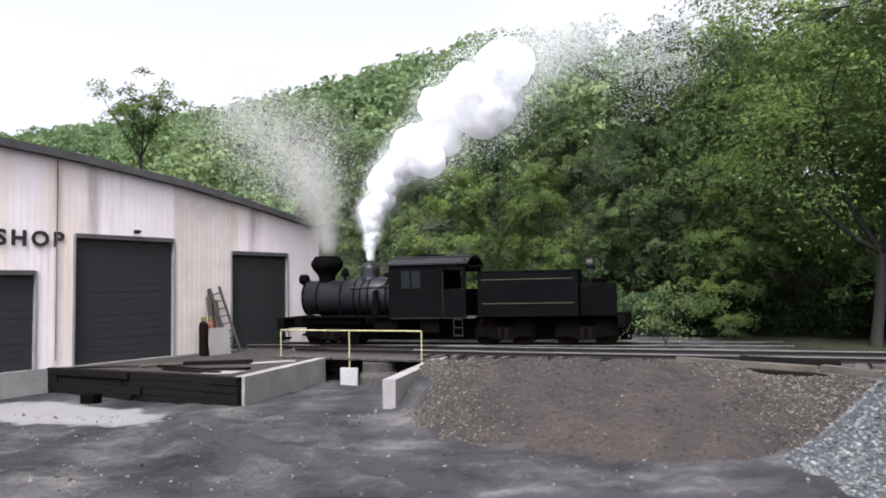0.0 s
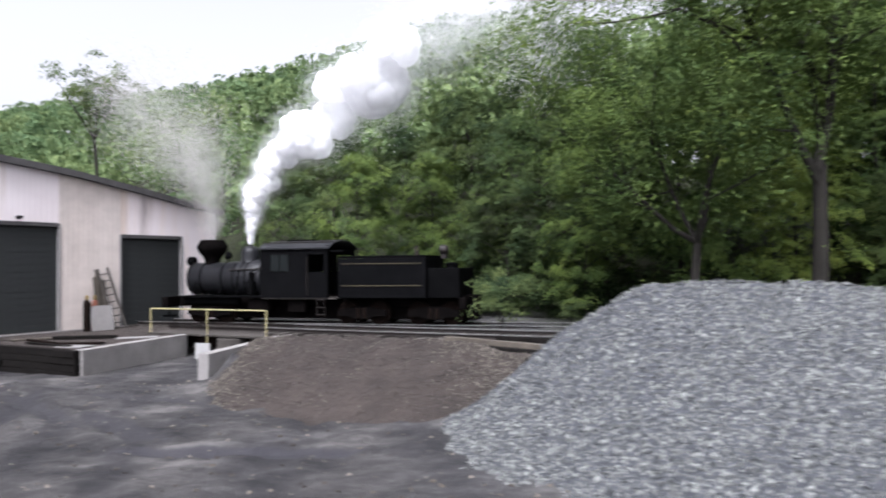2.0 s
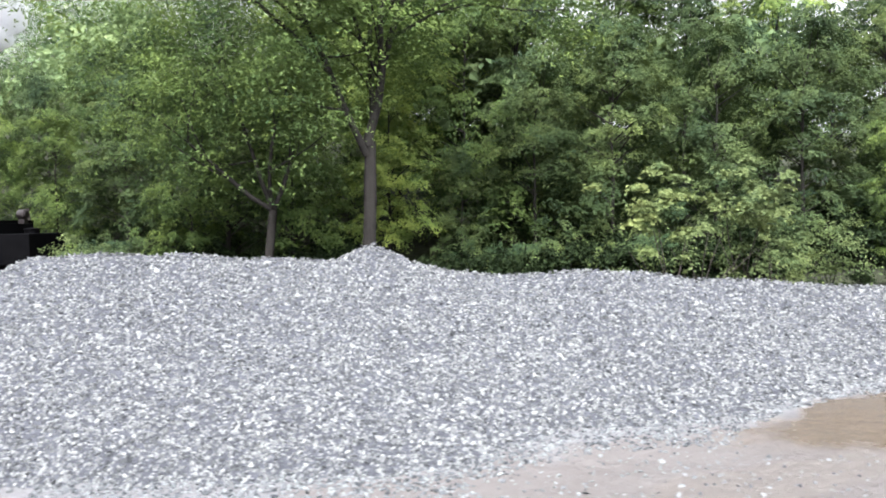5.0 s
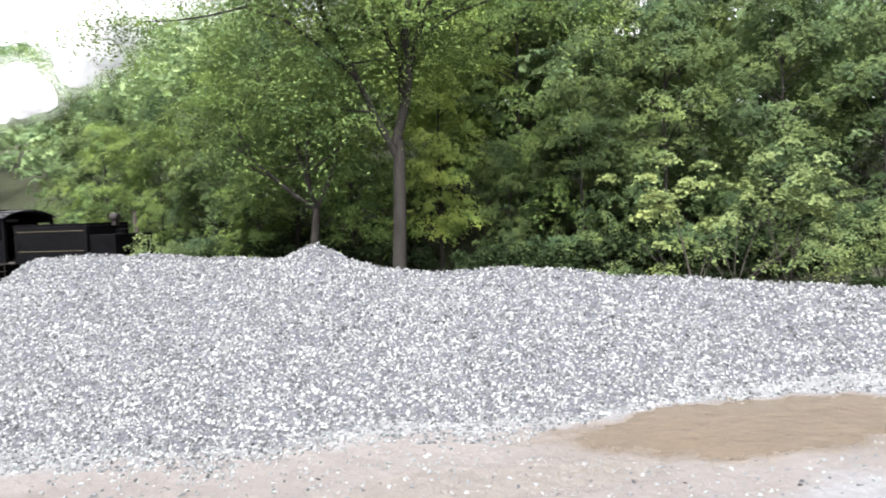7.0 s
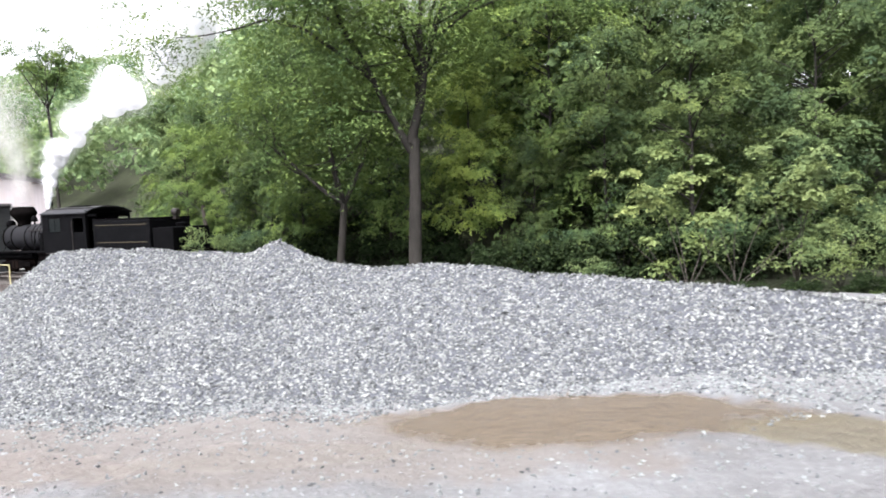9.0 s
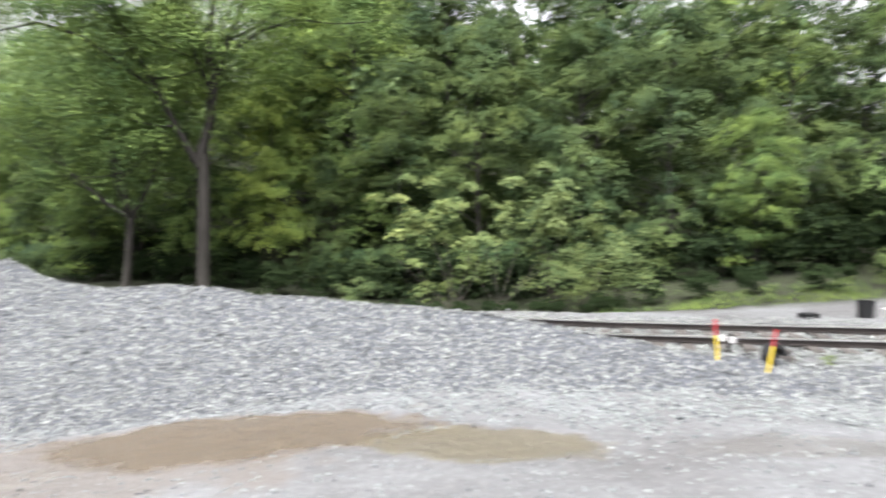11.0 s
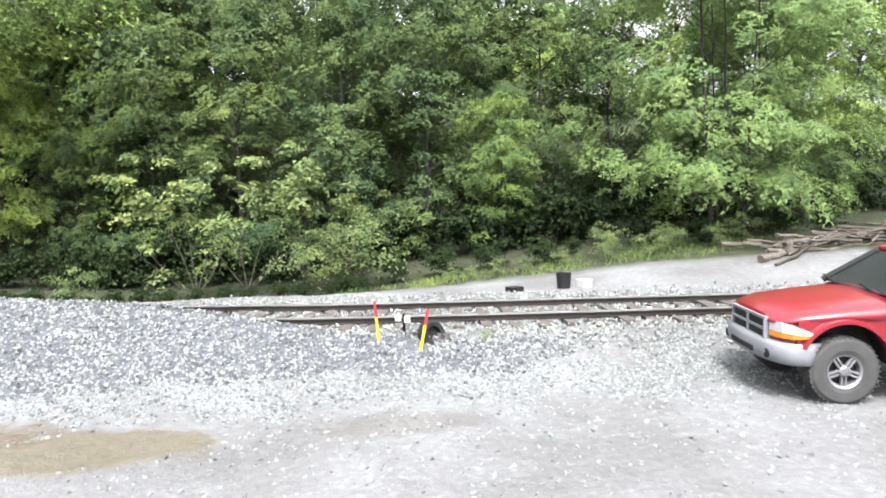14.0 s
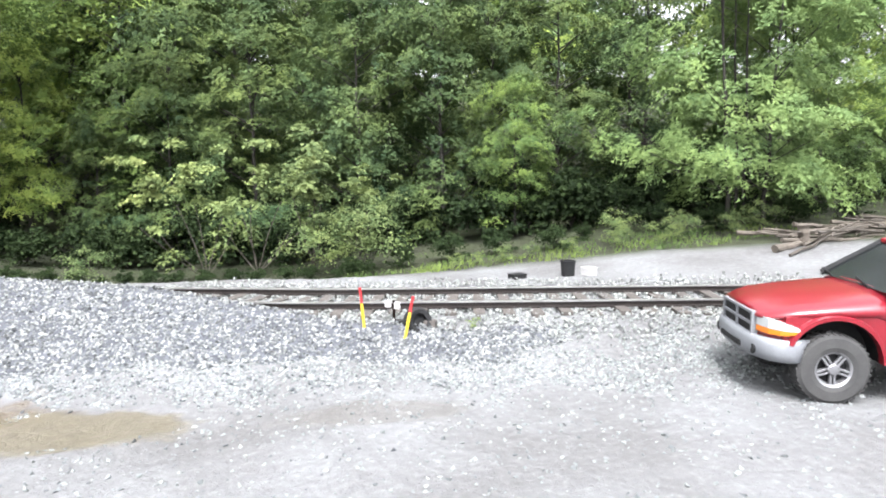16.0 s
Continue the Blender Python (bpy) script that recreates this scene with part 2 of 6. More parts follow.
def ground_colours(g):
    n, l = g.node_tree.nodes, g.node_tree.links
    mud = ramp_of(g, noise_of(g, 0.85, 9, 0.7, stretch=(0.75, 1.3, 1)), [(0.36, (0.015, 0.0145, 0.016)), (0.48, (0.034, 0.0325, 0.033)), (0.56, (0.051, 0.0485, 0.0485)), (0.64, (0.086, 0.082, 0.08))])
    dust = ramp_of(g, noise_of(g, 0.4, 6), [(0.35, (0.086, 0.084, 0.083)), (0.65, (0.13, 0.131, 0.133))])
    grit = ramp_of(g, noise_of(g, 9, 4), [(0.42, (0.85, 0.85, 0.85)), (0.6, (1.0, 1.0, 1.0)), (0.74, (1.3, 1.3, 1.3))])
    geo = n.new("ShaderNodeNewGeometry")
    sep = n.new("ShaderNodeSeparateXYZ")
    l.new(geo.outputs["Position"], sep.inputs[0])
    step = n.new("ShaderNodeMapRange")
    step.inputs[1].default_value, step.inputs[2].default_value = 4.0, 15.0
    l.new(sep.outputs["X"], step.inputs[0])
    c = mix_of(g, step.outputs[0], mud, dust)
    back = n.new("ShaderNodeMapRange")
    back.inputs[1].default_value, back.inputs[2].default_value = 23.4, 24.6
    slant = n.new("ShaderNodeMath")
    slant.operation = "MULTIPLY_ADD"
    slant.inputs[1].default_value = 0.54
    l.new(sep.outputs["X"], slant.inputs[0])
    l.new(sep.outputs["Y"], slant.inputs[2])
    l.new(slant.outputs[0], back.inputs[0])
    turf = ramp_of(g, noise_of(g, 0.8, 6), [(0.35, (0.014, 0.015, 0.008)), (0.65, (0.026, 0.032, 0.013))])
    # wheel tracks churned into the mud
    tc = n.new("ShaderNodeTexCoord")
    ruts = n.new("ShaderNodeTexWave")
    ruts.inputs["Scale"].default_value, ruts.inputs["Distortion"].default_value = 0.13, 16.0
    ruts.inputs["Detail"].default_value, ruts.inputs["Detail Scale"].default_value = 4.0, 0.7
    l.new(tc.outputs["Object"], ruts.inputs["Vector"])
    churn = ramp_of(g, ruts.outputs["Fac"], [(0.1, (0.7, 0.7, 0.73)), (0.4, (1.0, 1.0, 1.0)), (0.85, (1.2, 1.19, 1.17))])
    c = mix_of(g, mud_share(g, step), c, mix_of(g, 1.0, c, churn, "MULTIPLY"))
    c = mix_of(g, 1.0, c, grit, "MULTIPLY")
    ragged = noise_of(g, 0.9, 6, 0.65)
    wet_sum = None
    for cx, cy, a, b, turn, colour, most, wet in STAINS:
        mp = n.new("ShaderNodeMapping")
        mp.vector_type = "TEXTURE"
        mp.inputs["Location"].default_value = (cx, cy, 0)
        mp.inputs["Rotation"].default_value = (0, 0, turn)
        mp.inputs["Scale"].default_value = (a, b, 1000)
        l.new(geo.outputs["Position"], mp.inputs["Vector"])
        ln = n.new("ShaderNodeVectorMath")
        ln.operation = "LENGTH"
        l.new(mp.outputs["Vector"], ln.inputs[0])
        ad = n.new("ShaderNodeMath")
        ad.operation = "MULTIPLY_ADD"
        ad.inputs[1].default_value = 1.5
        l.new(ragged, ad.inputs[0])
        l.new(ln.outputs["Value"], ad.inputs[2])
        mr = n.new("ShaderNodeMapRange")
        mr.inputs[1].default_value, mr.inputs[2].default_value, mr.inputs[3].default_value, mr.inputs[4].default_value = 1.56, 1.8, most, 0.0
        l.new(ad.outputs[0], mr.inputs[0])
        c = mix_of(g, mr.outputs[0], c, colour)
        if wet:
            if wet_sum is None:
                wet_sum = mr.outputs[0]
            else:
                mx = n.new("ShaderNodeMath")
                mx.operation = "MAXIMUM"
                l.new(wet_sum, mx.inputs[0])
                l.new(mr.outputs[0], mx.inputs[1])
                wet_sum = mx.outputs[0]
    gloss = n.new("ShaderNodeMapRange")
    gloss.inputs[3].default_value, gloss.inputs[4].default_value = 0.92, 0.16
    l.new(wet_sum, gloss.inputs[0])
    l.new(gloss.outputs[0], n["Principled BSDF"].inputs["Roughness"])
    # grass starts behind the siding and east of it
    east, north, either, verge = n.new("ShaderNodeMapRange"), n.new("ShaderNodeMapRange"), n.new("ShaderNodeMath"), n.new("ShaderNodeMath")
    east.inputs[1].default_value, east.inputs[2].default_value = 8.0, 10.5
    north.inputs[1].default_value, north.inputs[2].default_value = 29.0, 31.0
    either.operation, verge.operation = "MAXIMUM", "MULTIPLY"
    l.new(sep.outputs["X"], east.inputs[0])
    l.new(sep.outputs["Y"], north.inputs[0])
    l.new(east.outputs[0], either.inputs[0])
    l.new(north.outputs[0], either.inputs[1])
    l.new(either.outputs[0], verge.inputs[0])
    l.new(back.outputs[0], verge.inputs[1])
    beyond, verge_too = n.new("ShaderNodeMapRange"), n.new("ShaderNodeMath")
    beyond.inputs[1].default_value, beyond.inputs[2].default_value = 21.2, 22.2
    verge_too.operation = "MULTIPLY"
    tilt = n.new("ShaderNodeMath")
    tilt.operation = "MULTIPLY_ADD"
    tilt.inputs[1].default_value = 0.35
    l.new(sep.outputs["X"], tilt.inputs[0])
    l.new(sep.outputs["Y"], tilt.inputs[2])
    l.new(tilt.outputs[0], beyond.inputs[0])
    l.new(verge.outputs[0], verge_too.inputs[0])
    l.new(beyond.outputs[0], verge_too.inputs[1])
    c = mix_of(g, verge_too.outputs[0], c, turf)
    paint(g, c)
    relief(g, noise_of(g, 3.5, 9, 0.65), 0.9, 0.1)
ground_colours(g)
M["mound"] = worn("mound", (0.017, 0.014, 0.0125), (0.06, 0.048, 0.042), 1.3, 0.95, 0, 7, 1.0, 0.15)
M["gravel_bed"] = worn("gravel_bed", (0.028, 0.03, 0.035), (0.086, 0.089, 0.1), 6, 0.9, 0, 22, 1.0, 0.06)
M["gravel"] = island_material("gravel", [(0.0, (0.032, 0.034, 0.041)), (0.3, (0.084, 0.087, 0.1)), (0.75, (0.142, 0.146, 0.164)), (1.0, (0.21, 0.215, 0.235))], 0.75)
M["pebbles_brown"] = island_material("pebbles_brown", [(0.0, (0.026, 0.021, 0.019)), (0.5, (0.09, 0.074, 0.066)), (1.0, (0.21, 0.18, 0.166))], 0.9)
M["pebbles_pale"] = island_material("pebbles_pale", [(0.0, (0.0816, 0.08378, 0.09139)), (0.5, (0.1436, 0.1469, 0.1567)), (1.0, (0.2176, 0.2198, 0.2285))], 0.8)
M["leaf_mid"] = island_material("leaf_mid", [(0.0, (0.0715, 0.11, 0.0378)), (1.0, (0.121, 0.166, 0.0591))], 0.7, 0.32, 0.12, (0.45, (0.6, 0.7, 0.75), (1.45, 1.35, 1.05)))
M["leaf_dark"] = island_material("leaf_dark", [(0.0, (0.0368, 0.0591, 0.028)), (1.0, (0.0678, 0.0978, 0.0453))], 0.7, 0.3, 0.12, (0.4, (0.55, 0.66, 0.72), (1.65, 1.45, 1.05)))
M["leaf_light"] = island_material("leaf_light", [(0.0, (0.158, 0.215, 0.0656)), (1.0, (0.233, 0.296, 0.0957))], 0.7, 0.36, 0.12, (0.45, (0.65, 0.74, 0.76), (1.4, 1.3, 1.05)))
M["leaf_beech"] = island_material("leaf_beech", [(0.0, (0.0963, 0.143, 0.0578)), (1.0, (0.148, 0.204, 0.0842))], 0.7, 0.36, 0.12, (0.5, (0.72, 0.78, 0.8), (1.35, 1.28, 1.15)))
M["leaf_sumac"] = island_material("leaf_sumac", [(0.0, (0.1, 0.132, 0.058)), (1.0, (0.15, 0.188, 0.084))], 0.7, 0.36, 0.12, (0.9, (0.6, 0.68, 0.7), (1.35, 1.25, 1.15)))
# Near-black green: the shade under the trees is put into this colour.
M["leaf_painted_shade"] = island_material("leaf_painted_shade", [(0.0, (0.010, 0.016, 0.008)), (0.5, (0.016, 0.025, 0.011)), (1.0, (0.028, 0.042, 0.017))], 0.8, 0.15, 0.05)
# Paler and greyer than the near leaves: the hill's haze is mixed in.
M["leaf_far_hazed"] = island_material("leaf_far_hazed", [(0.0, (0.09988, 0.1427, 0.08265)), (0.5, (0.1498, 0.2026, 0.1124)), (1.0, (0.214, 0.2711, 0.1521))], 0.8, 0.38, 0.1, (0.03, (0.8, 0.9, 0.85), (1.15, 1.1, 0.9)))


# ---- mesh helpers ----
def part(name, bm, mat, parent=None, label="", smooth=False):
    me = bpy.data.meshes.new(name)
    bmesh.ops.recalc_face_normals(bm, faces=bm.faces[:])
    bm.to_mesh(me)
    bm.free()
    me.materials.append(M[mat])
    if smooth:
        me.polygons.foreach_set("use_smooth", [True] * len(me.polygons))
    ob = new(name, me)
    if parent:
        ob.parent = parent
    return tagged(ob, label)


def thing(name, m, label, category, group="", kind=""):
    ob = new(name)
    ob.empty_display_size = 0.2
    ob.matrix_basis = m
    return tagged(ob, label, category, group, kind)


def box(bm, x0, x1, y0, y1, z0, z1, bevel=0.0, m=None):
    mat = Matrix.Translation(((x0 + x1) / 2, (y0 + y1) / 2, (z0 + z1) / 2)) @ Matrix.Diagonal((abs(x1 - x0), abs(y1 - y0), abs(z1 - z0), 1))
    made = bmesh.ops.create_cube(bm, size=1, matrix=(m @ mat) if m else mat)["verts"]
    if bevel:
        edges = list({e for v in made for e in v.link_edges})
        bmesh.ops.bevel(bm, geom=edges, offset=bevel, segments=2, affect="EDGES", profile=0.6)
    return bm


def tube(bm, a, b, r0, r1=None, seg=12, caps=True):
    a, b = Vector(a), Vector(b)
    r1 = r0 if r1 is None else r1
    turn = (b - a).to_track_quat("Z", "Y").to_matrix().to_4x4()
    rings = []
    for p, r in ((a, r0), (b, r1)):
        rings.append([bm.verts.new(p + turn.to_3x3() @ Vector((r * math.cos(k * math.tau / seg), r * math.sin(k * math.tau / seg), 0))) for k in range(seg)])
    for k in range(seg):
        bm.faces.new((rings[0][k], rings[0][(k + 1) % seg], rings[1][(k + 1) % seg], rings[1][k]))
    if caps:
        bm.faces.new(rings[0][::-1])
        bm.faces.new(rings[1])
    return bm


def lathe(bm, profile, m=None, seg=20, caps=True):
    """Profile of (radius, height) turned round z, then placed by m."""
    m = m or Matrix.Identity(4)
    rings = [[bm.verts.new(m @ Vector((max(r, 0.0005) * math.cos(k * math.tau / seg), max(r, 0.0005) * math.sin(k * math.tau / seg), h))) for k in range(seg)] for r, h in profile]
    for a, b in zip(rings, rings[1:]):
        for k in range(seg):
            bm.faces.new((a[k], a[(k + 1) % seg], b[(k + 1) % seg], b[k]))
    if caps:
        bm.faces.new(rings[0][::-1])
        bm.faces.new(rings[-1])
    return bm


def prism(bm, outline, y0, y1, m=None):
    """Outline of (x, z) pushed from y0 to y1."""
    m = m or Matrix.Identity(4)
    a = [bm.verts.new(m @ Vector((x, y0, z))) for x, z in outline]
    b = [bm.verts.new(m @ Vector((x, y1, z))) for x, z in outline]
    bm.faces.new(a)
    bm.faces.new(b[::-1])
    for k in range(len(a)):
        j = (k + 1) % len(a)
        bm.faces.new((a[j], a[k], b[k], b[j]))
    return bm


def raw_mesh(name, verts, faces, mat, parent=None, label="", smooth=False):
    """Faces: an array with the same number of corners for each."""
    me = bpy.data.meshes.new(name)
    faces = np.asarray(faces, np.int32)
    k = faces.shape[1]
    me.vertices.add(len(verts))
    me.vertices.foreach_set("co", np.asarray(verts, np.float32).ravel())
    me.loops.add(faces.size)
    me.loops.foreach_set("vertex_index", faces.ravel())
    me.polygons.add(len(faces))
    me.polygons.foreach_set("loop_start", np.arange(0, faces.size, k, dtype=np.int32))
    me.polygons.foreach_set("use_smooth", np.full(len(faces), smooth))
    me.update(calc_edges=True)
    me.materials.append(M[mat])
    ob = new(name, me)
    if parent:
        ob.parent = parent
    return tagged(ob, label)


def sheet(name, xs, ys, height, mat, parent=None, smooth=True):
    X, Y = np.meshgrid(xs, ys)
    Z = height(X, Y)
    n, k = len(ys), len(xs)
    idx = np.arange(n * k).reshape(n, k)
    faces = np.stack([idx[:-1, :-1], idx[:-1, 1:], idx[1:, 1:], idx[1:, :-1]], -1).reshape(-1, 4)
    return raw_mesh(name, np.stack([X, Y, Z], -1).reshape(-1, 3), faces, mat, parent, "", smooth)


def lumps(X, Y, scale, seed=0):
    """Smooth uneven ground, about -1 to 1."""
    r = np.random.default_rng(seed)
    out = np.zeros_like(X, dtype=float)
    for octave in range(4):
        for _ in range(4):
            a, p = r.uniform(0, math.tau), r.uniform(0, math.tau)
            f = 2 ** octave / scale * r.uniform(0.7, 1.4)
            out += np.sin((X * math.cos(a) + Y * math.sin(a)) * f * 6.28 + p + 1.3 * np.sin((Y * math.cos(a) - X * math.sin(a)) * f * 3 + p)) / (2 ** octave) / 4
    return out


def stones(name, points, sizes, mat, parent=None, seed=1, flat=0.65):
    """Broken stones, each an uneven eight-sided lump, joined in one mesh."""
    r = np.random.default_rng(seed)
    n = len(points)
    base = np.array([[1, 0, 0], [-1, 0, 0], [0, 1, 0], [0, -1, 0], [0, 0, 1], [0, 0, -1]], float)
    tri = np.array([[0, 2, 4], [2, 1, 4], [1, 3, 4], [3, 0, 4], [2, 0, 5], [1, 2, 5], [3, 1, 5], [0, 3, 5]])
    v = base[None] * r.uniform(0.55, 1.15, (n, 6, 1)) + r.normal(0, 0.18, (n, 6, 3))
    q = r.normal(size=(n, 4))
    q /= np.linalg.norm(q, axis=1, keepdims=True)
    w, x, y, z = q.T
    R = np.stack([1 - 2 * (y * y + z * z), 2 * (x * y - z * w), 2 * (x * z + y * w), 2 * (x * y + z * w), 1 - 2 * (x * x + z * z), 2 * (y * z - x * w), 2 * (x * z - y * w), 2 * (y * z + x * w), 1 - 2 * (x * x + y * y)], -1).reshape(n, 3, 3)
    v[:, :, 2] *= flat
    v = np.einsum("nij,nkj->nki", R, v) * np.asarray(sizes)[:, None, None] + np.asarray(points)[:, None, :]
    f = tri[None] + 6 * np.arange(n)[:, None, None]
    return raw_mesh(name, v.reshape(-1, 3), f.reshape(-1, 3), mat, parent)


# ---- ground ----
def table(x, pairs):
    a = np.array(pairs, float)
    return np.interp(x, a[:, 0], a[:, 1])


def yard(X):
    return table(X, [(-40, -0.75), (2, -0.7), (12, -0.48), (20, -0.24), (24, 0.02), (28, 0.12), (34, 0.14), (60, 0.3)])


def line_y(X):
    """The line of the main track in plan."""
    return table(X, [(-40, 42.3), (2.14, 20.0), (25.0, 7.6), (28.0, 6.1), (30.5, 5.2), (35.3, 3.55), (90, -15.5)])


def line_z(X):
    return table(X, [(-5, 0.22), (2, 0.26), (27, 0.58), (35, 0.6), (90, 0.7)])


def wood_edge(X):
    return table(X, [(-200, 140), (-60, 84), (-20, 58), (0, 40), (8, 31), (20, 24), (40, 17), (60, 12), (120, 0)])


def hill(X, Y):
    d = np.maximum(0, Y - wood_edge(X))
    steep = table(X, [(-120, 0.62), (-40, 0.58), (0, 0.56), (16, 0.48), (34, 0.22), (60, 0.2)])
    return 85 * (1 - np.exp(-d * steep / 85))


RUTS = [((-5.2, 15.7), (-5.9, 13.6), (-5.1, 12.0)), ((-4.9, 14.4), (-4.0, 12.8), (-3.5, 10.7)), ((-1.9, 11.4), (-0.1, 9.8)), ((-4.7, 13.3), (-1.9, 10.9)), ((0.2, 9.0), (3.4, 8.8)), ((-3.2, 14.0), (-0.2, 13.0))]


def ruts(X, Y):
    """Wheel ruts pressed into the mud, with raised rims."""
    out = np.zeros_like(X, dtype=float)
    for line in RUTS:
        d = np.full_like(out, 9.0)
        for (ax, ay), (bx, by) in zip(line, line[1:]):
            L2 = (bx - ax) ** 2 + (by - ay) ** 2
            t = np.clip(((X - ax) * (bx - ax) + (Y - ay) * (by - ay)) / L2, 0, 1)
            d = np.minimum(d, np.hypot(X - ax - t * (bx - ax), Y - ay - t * (by - ay)))
        out += -0.07 * np.exp(-(d / 0.2) ** 2) + 0.05 * np.exp(-((d - 0.42) / 0.16) ** 2)
    return out


def ground_height(X, Y):
    d = (line_y(X) - Y) * 0.885
    low, bed = yard(X), line_z(X) - table(X, [(20, 0.27), (26, 0.2)])
    foot = table(X, [(-3, 5.2), (-0.8, 6.3), (1, 7.8), (6, 7.6), (14, 7.0), (22, 5.5), (27, 4.2), (36, 3.2)])
    crown = table(X, [(-3, 4.2), (0, 4.6), (5, 4.9), (10, 4.0), (22, 2.0), (36, 1.4)])
    k = np.clip((foot - d) / (foot - crown), 0, 1)
    k = k * k * (3 - 2 * k)
    k = np.where(X < -0.5, np.clip((X + 1.15) / 0.5, 0, 1) * k, k)
    k = np.where((X < -1.0) & (d < -2.2), 1.0, k)
    z = low + (bed - low) * k
    rise = table(X, [(12, 0.0), (18, -0.35), (24, -0.75), (29, -0.65), (33, -0.12), (36, 0.16), (38, 0.35), (46, 0.7)])
    z += rise * np.clip((-d - table(X, [(20, 2.0), (30, 3.4), (36, 2.0)])) / 3.0, 0, 1)
    z += 0.045 * lumps(X, Y, 5.0, 3) * np.clip(1.4 - k, 0.15, 1) + 0.02 * lumps(X, Y, 1.1, 4) + (0.035 * lumps(X, Y, 1.7, 9) + 0.045 * lumps(X, Y, 1.0, 19)) * np.clip((9 - X) / 5, 0, 1) * np.clip((17 - Y) / 3, 0, 1)
    return z + ruts(X, Y) + hill(X, Y)


def spread(a, b, near0, near1, step, grow=1.22):
    """Even steps in the middle, widening outwards."""
    mid = list(np.arange(near0, near1 + step / 2, step))
    s, lo, hi = step, [], []
    p = near0
    while p > a:
        s *= grow
        p -= s
        lo.append(p)
    s, p = step, near1
    while p < b:
        s *= grow
        p += s
        hi.append(p)
    return np.array(lo[::-1] + mid + hi)


ground = sheet("ground", spread(-900, 900, -14, 44, 0.19), spread(-500, 1200, -8, 24, 0.19), ground_height, "ground")
tagged(ground, "muddy yard paling to gravel dust below a wooded hill", "ground", kind="structure")


# ---- dirt mound beside the pit ----
MOUND_TOE = [(-1.4, 16.4), (-0.9, 14.6), (0.2, 12.5), (1.04, 11.7), (3, 10.7), (5.2, 9.9), (8.5, 9.6)]


def mound_height(X, Y):
    toe = table(X, MOUND_TOE) + 0.18 * lumps(X, X * 0, 2.5, 15)
    base = yard(X) - 0.05
    top = table(X, [(-1.4, -0.6), (-0.6, 0.05), (0.8, 0.36), (2.5, 0.44), (5, 0.42), (6.5, 0.25), (8.5, 0.1)])
    k = np.clip((Y - toe) / 3.4, -0.2, 1)
    k = np.where(k > 0, np.sin(np.clip(k, 0, 1) * math.pi / 2) ** 1.15, k)
    z = base + (top - base) * k
    bed = line_z(X) - 0.3
    far = np.clip((Y - toe - 4.6) / 2.4, 0, 1)
    z = z + (np.minimum(bed, z) - z) * far
    return z + (0.09 * lumps(X, Y, 1.9, 17) + 0.04 * lumps(X, Y, 0.6, 18)) * np.clip(k, 0, 1)


mound = thing("dirt_mound", Matrix.Identity(4), "low brown heap of earth and pebbles between pit and gravel", "dirt mound", kind="stuff")
sheet("earth", np.arange(-1.4, 8.55, 0.1), np.arange(8.9, 19.4, 0.1), mound_height, "mound", mound)

# ---- gravel pile ----
CREST = [(4.9, 10.2, -0.6), (5.6, 10.2, -0.2), (7.2, 10.2, 1.1), (8.4, 10.1, 1.8), (9.4, 10.0, 1.95), (12, 9.6, 1.85), (14.1, 9.3, 1.74), (14.9, 9.2, 1.88), (15.7, 8.9, 1.66), (17.3, 8.3, 1.38), (19, 7.7, 1.5), (21, 7.0, 1.32), (23, 6.3, 1.2), (25, 5.4, 1.08), (26.5, 4.4, 0.92), (28, 3.4, 0.72), (29.2, 2.7, 0.64), (30, 2.7, 0.5), (33, 2.5, 0.38), (36, 1.9, 0.34), (38, 1.6, 0.1)]
TOE = [(4.9, 8.2), (5.8, 6.4), (8.8, 4.8), (12, 3.8), (14.5, 3.1), (16, 3.7), (19.3, 3.4), (21.5, 3.7), (24, 3.3), (26, 2.6), (28, 2.2), (30, 1.5), (32.7, 1.0), (35, 1.0), (38, 1.0)]


def pile_height(X, Y):
    yc = table(X, [(a, b) for a, b, _ in CREST])
    zc = table(X, [(a, c) for a, _, c in CREST])
    toe = table(X, TOE) + 0.25 * lumps(X, X * 0, 4.0, 8)
    base = yard(X)
    k = np.clip((Y - toe) / (yc - toe), -0.3, 1)
    front = base + (zc - base) * np.where(k > 0, 0.25 * k ** 2 + 0.75 * k, k) - 0.03
    back = zc - 0.62 * np.maximum(0, Y - yc)
    z = np.where(Y < yc, front, back)
    left = np.clip((X - 4.9) / 3.2, 0, 1)
    z = z + 0.06 * lumps(X, Y, 2.2, 11) * np.clip(z - base, 0, 0.6) - 0.1 * (left < 0.02)
    bump = 0.14 * np.exp(-(((X - 14.9) / 0.55) ** 2 + ((Y - 9.2) / 0.6) ** 2))
    return z + bump


pile = thing("gravel_pile", Matrix.Identity(4), "long heap of loose grey crushed limestone beside the track", "gravel pile", kind="stuff")
sheet("heap", np.arange(4.9, 38.05, 0.12), np.arange(0.6, 13.2, 0.12), pile_height, "gravel_bed", pile)


def scatter(n, x0, x1, y0, y1, height, keep, seed):
    r = np.random.default_rng(seed)
    X, Y = r.uniform(x0, x1, n), r.uniform(y0, y1, n)
    Z = height(X, Y)
    ok = keep(X, Y, Z)
    return np.stack([X, Y, Z], -1)[ok]


pts = scatter(205000, 4.9, 37, 0.6, 11.5, pile_height, lambda X, Y, Z: (Z > ground_height(X, Y) - 0.02) & (Y < table(X, [(a, b) for a, b, _ in CREST]) + 0.6), 5)
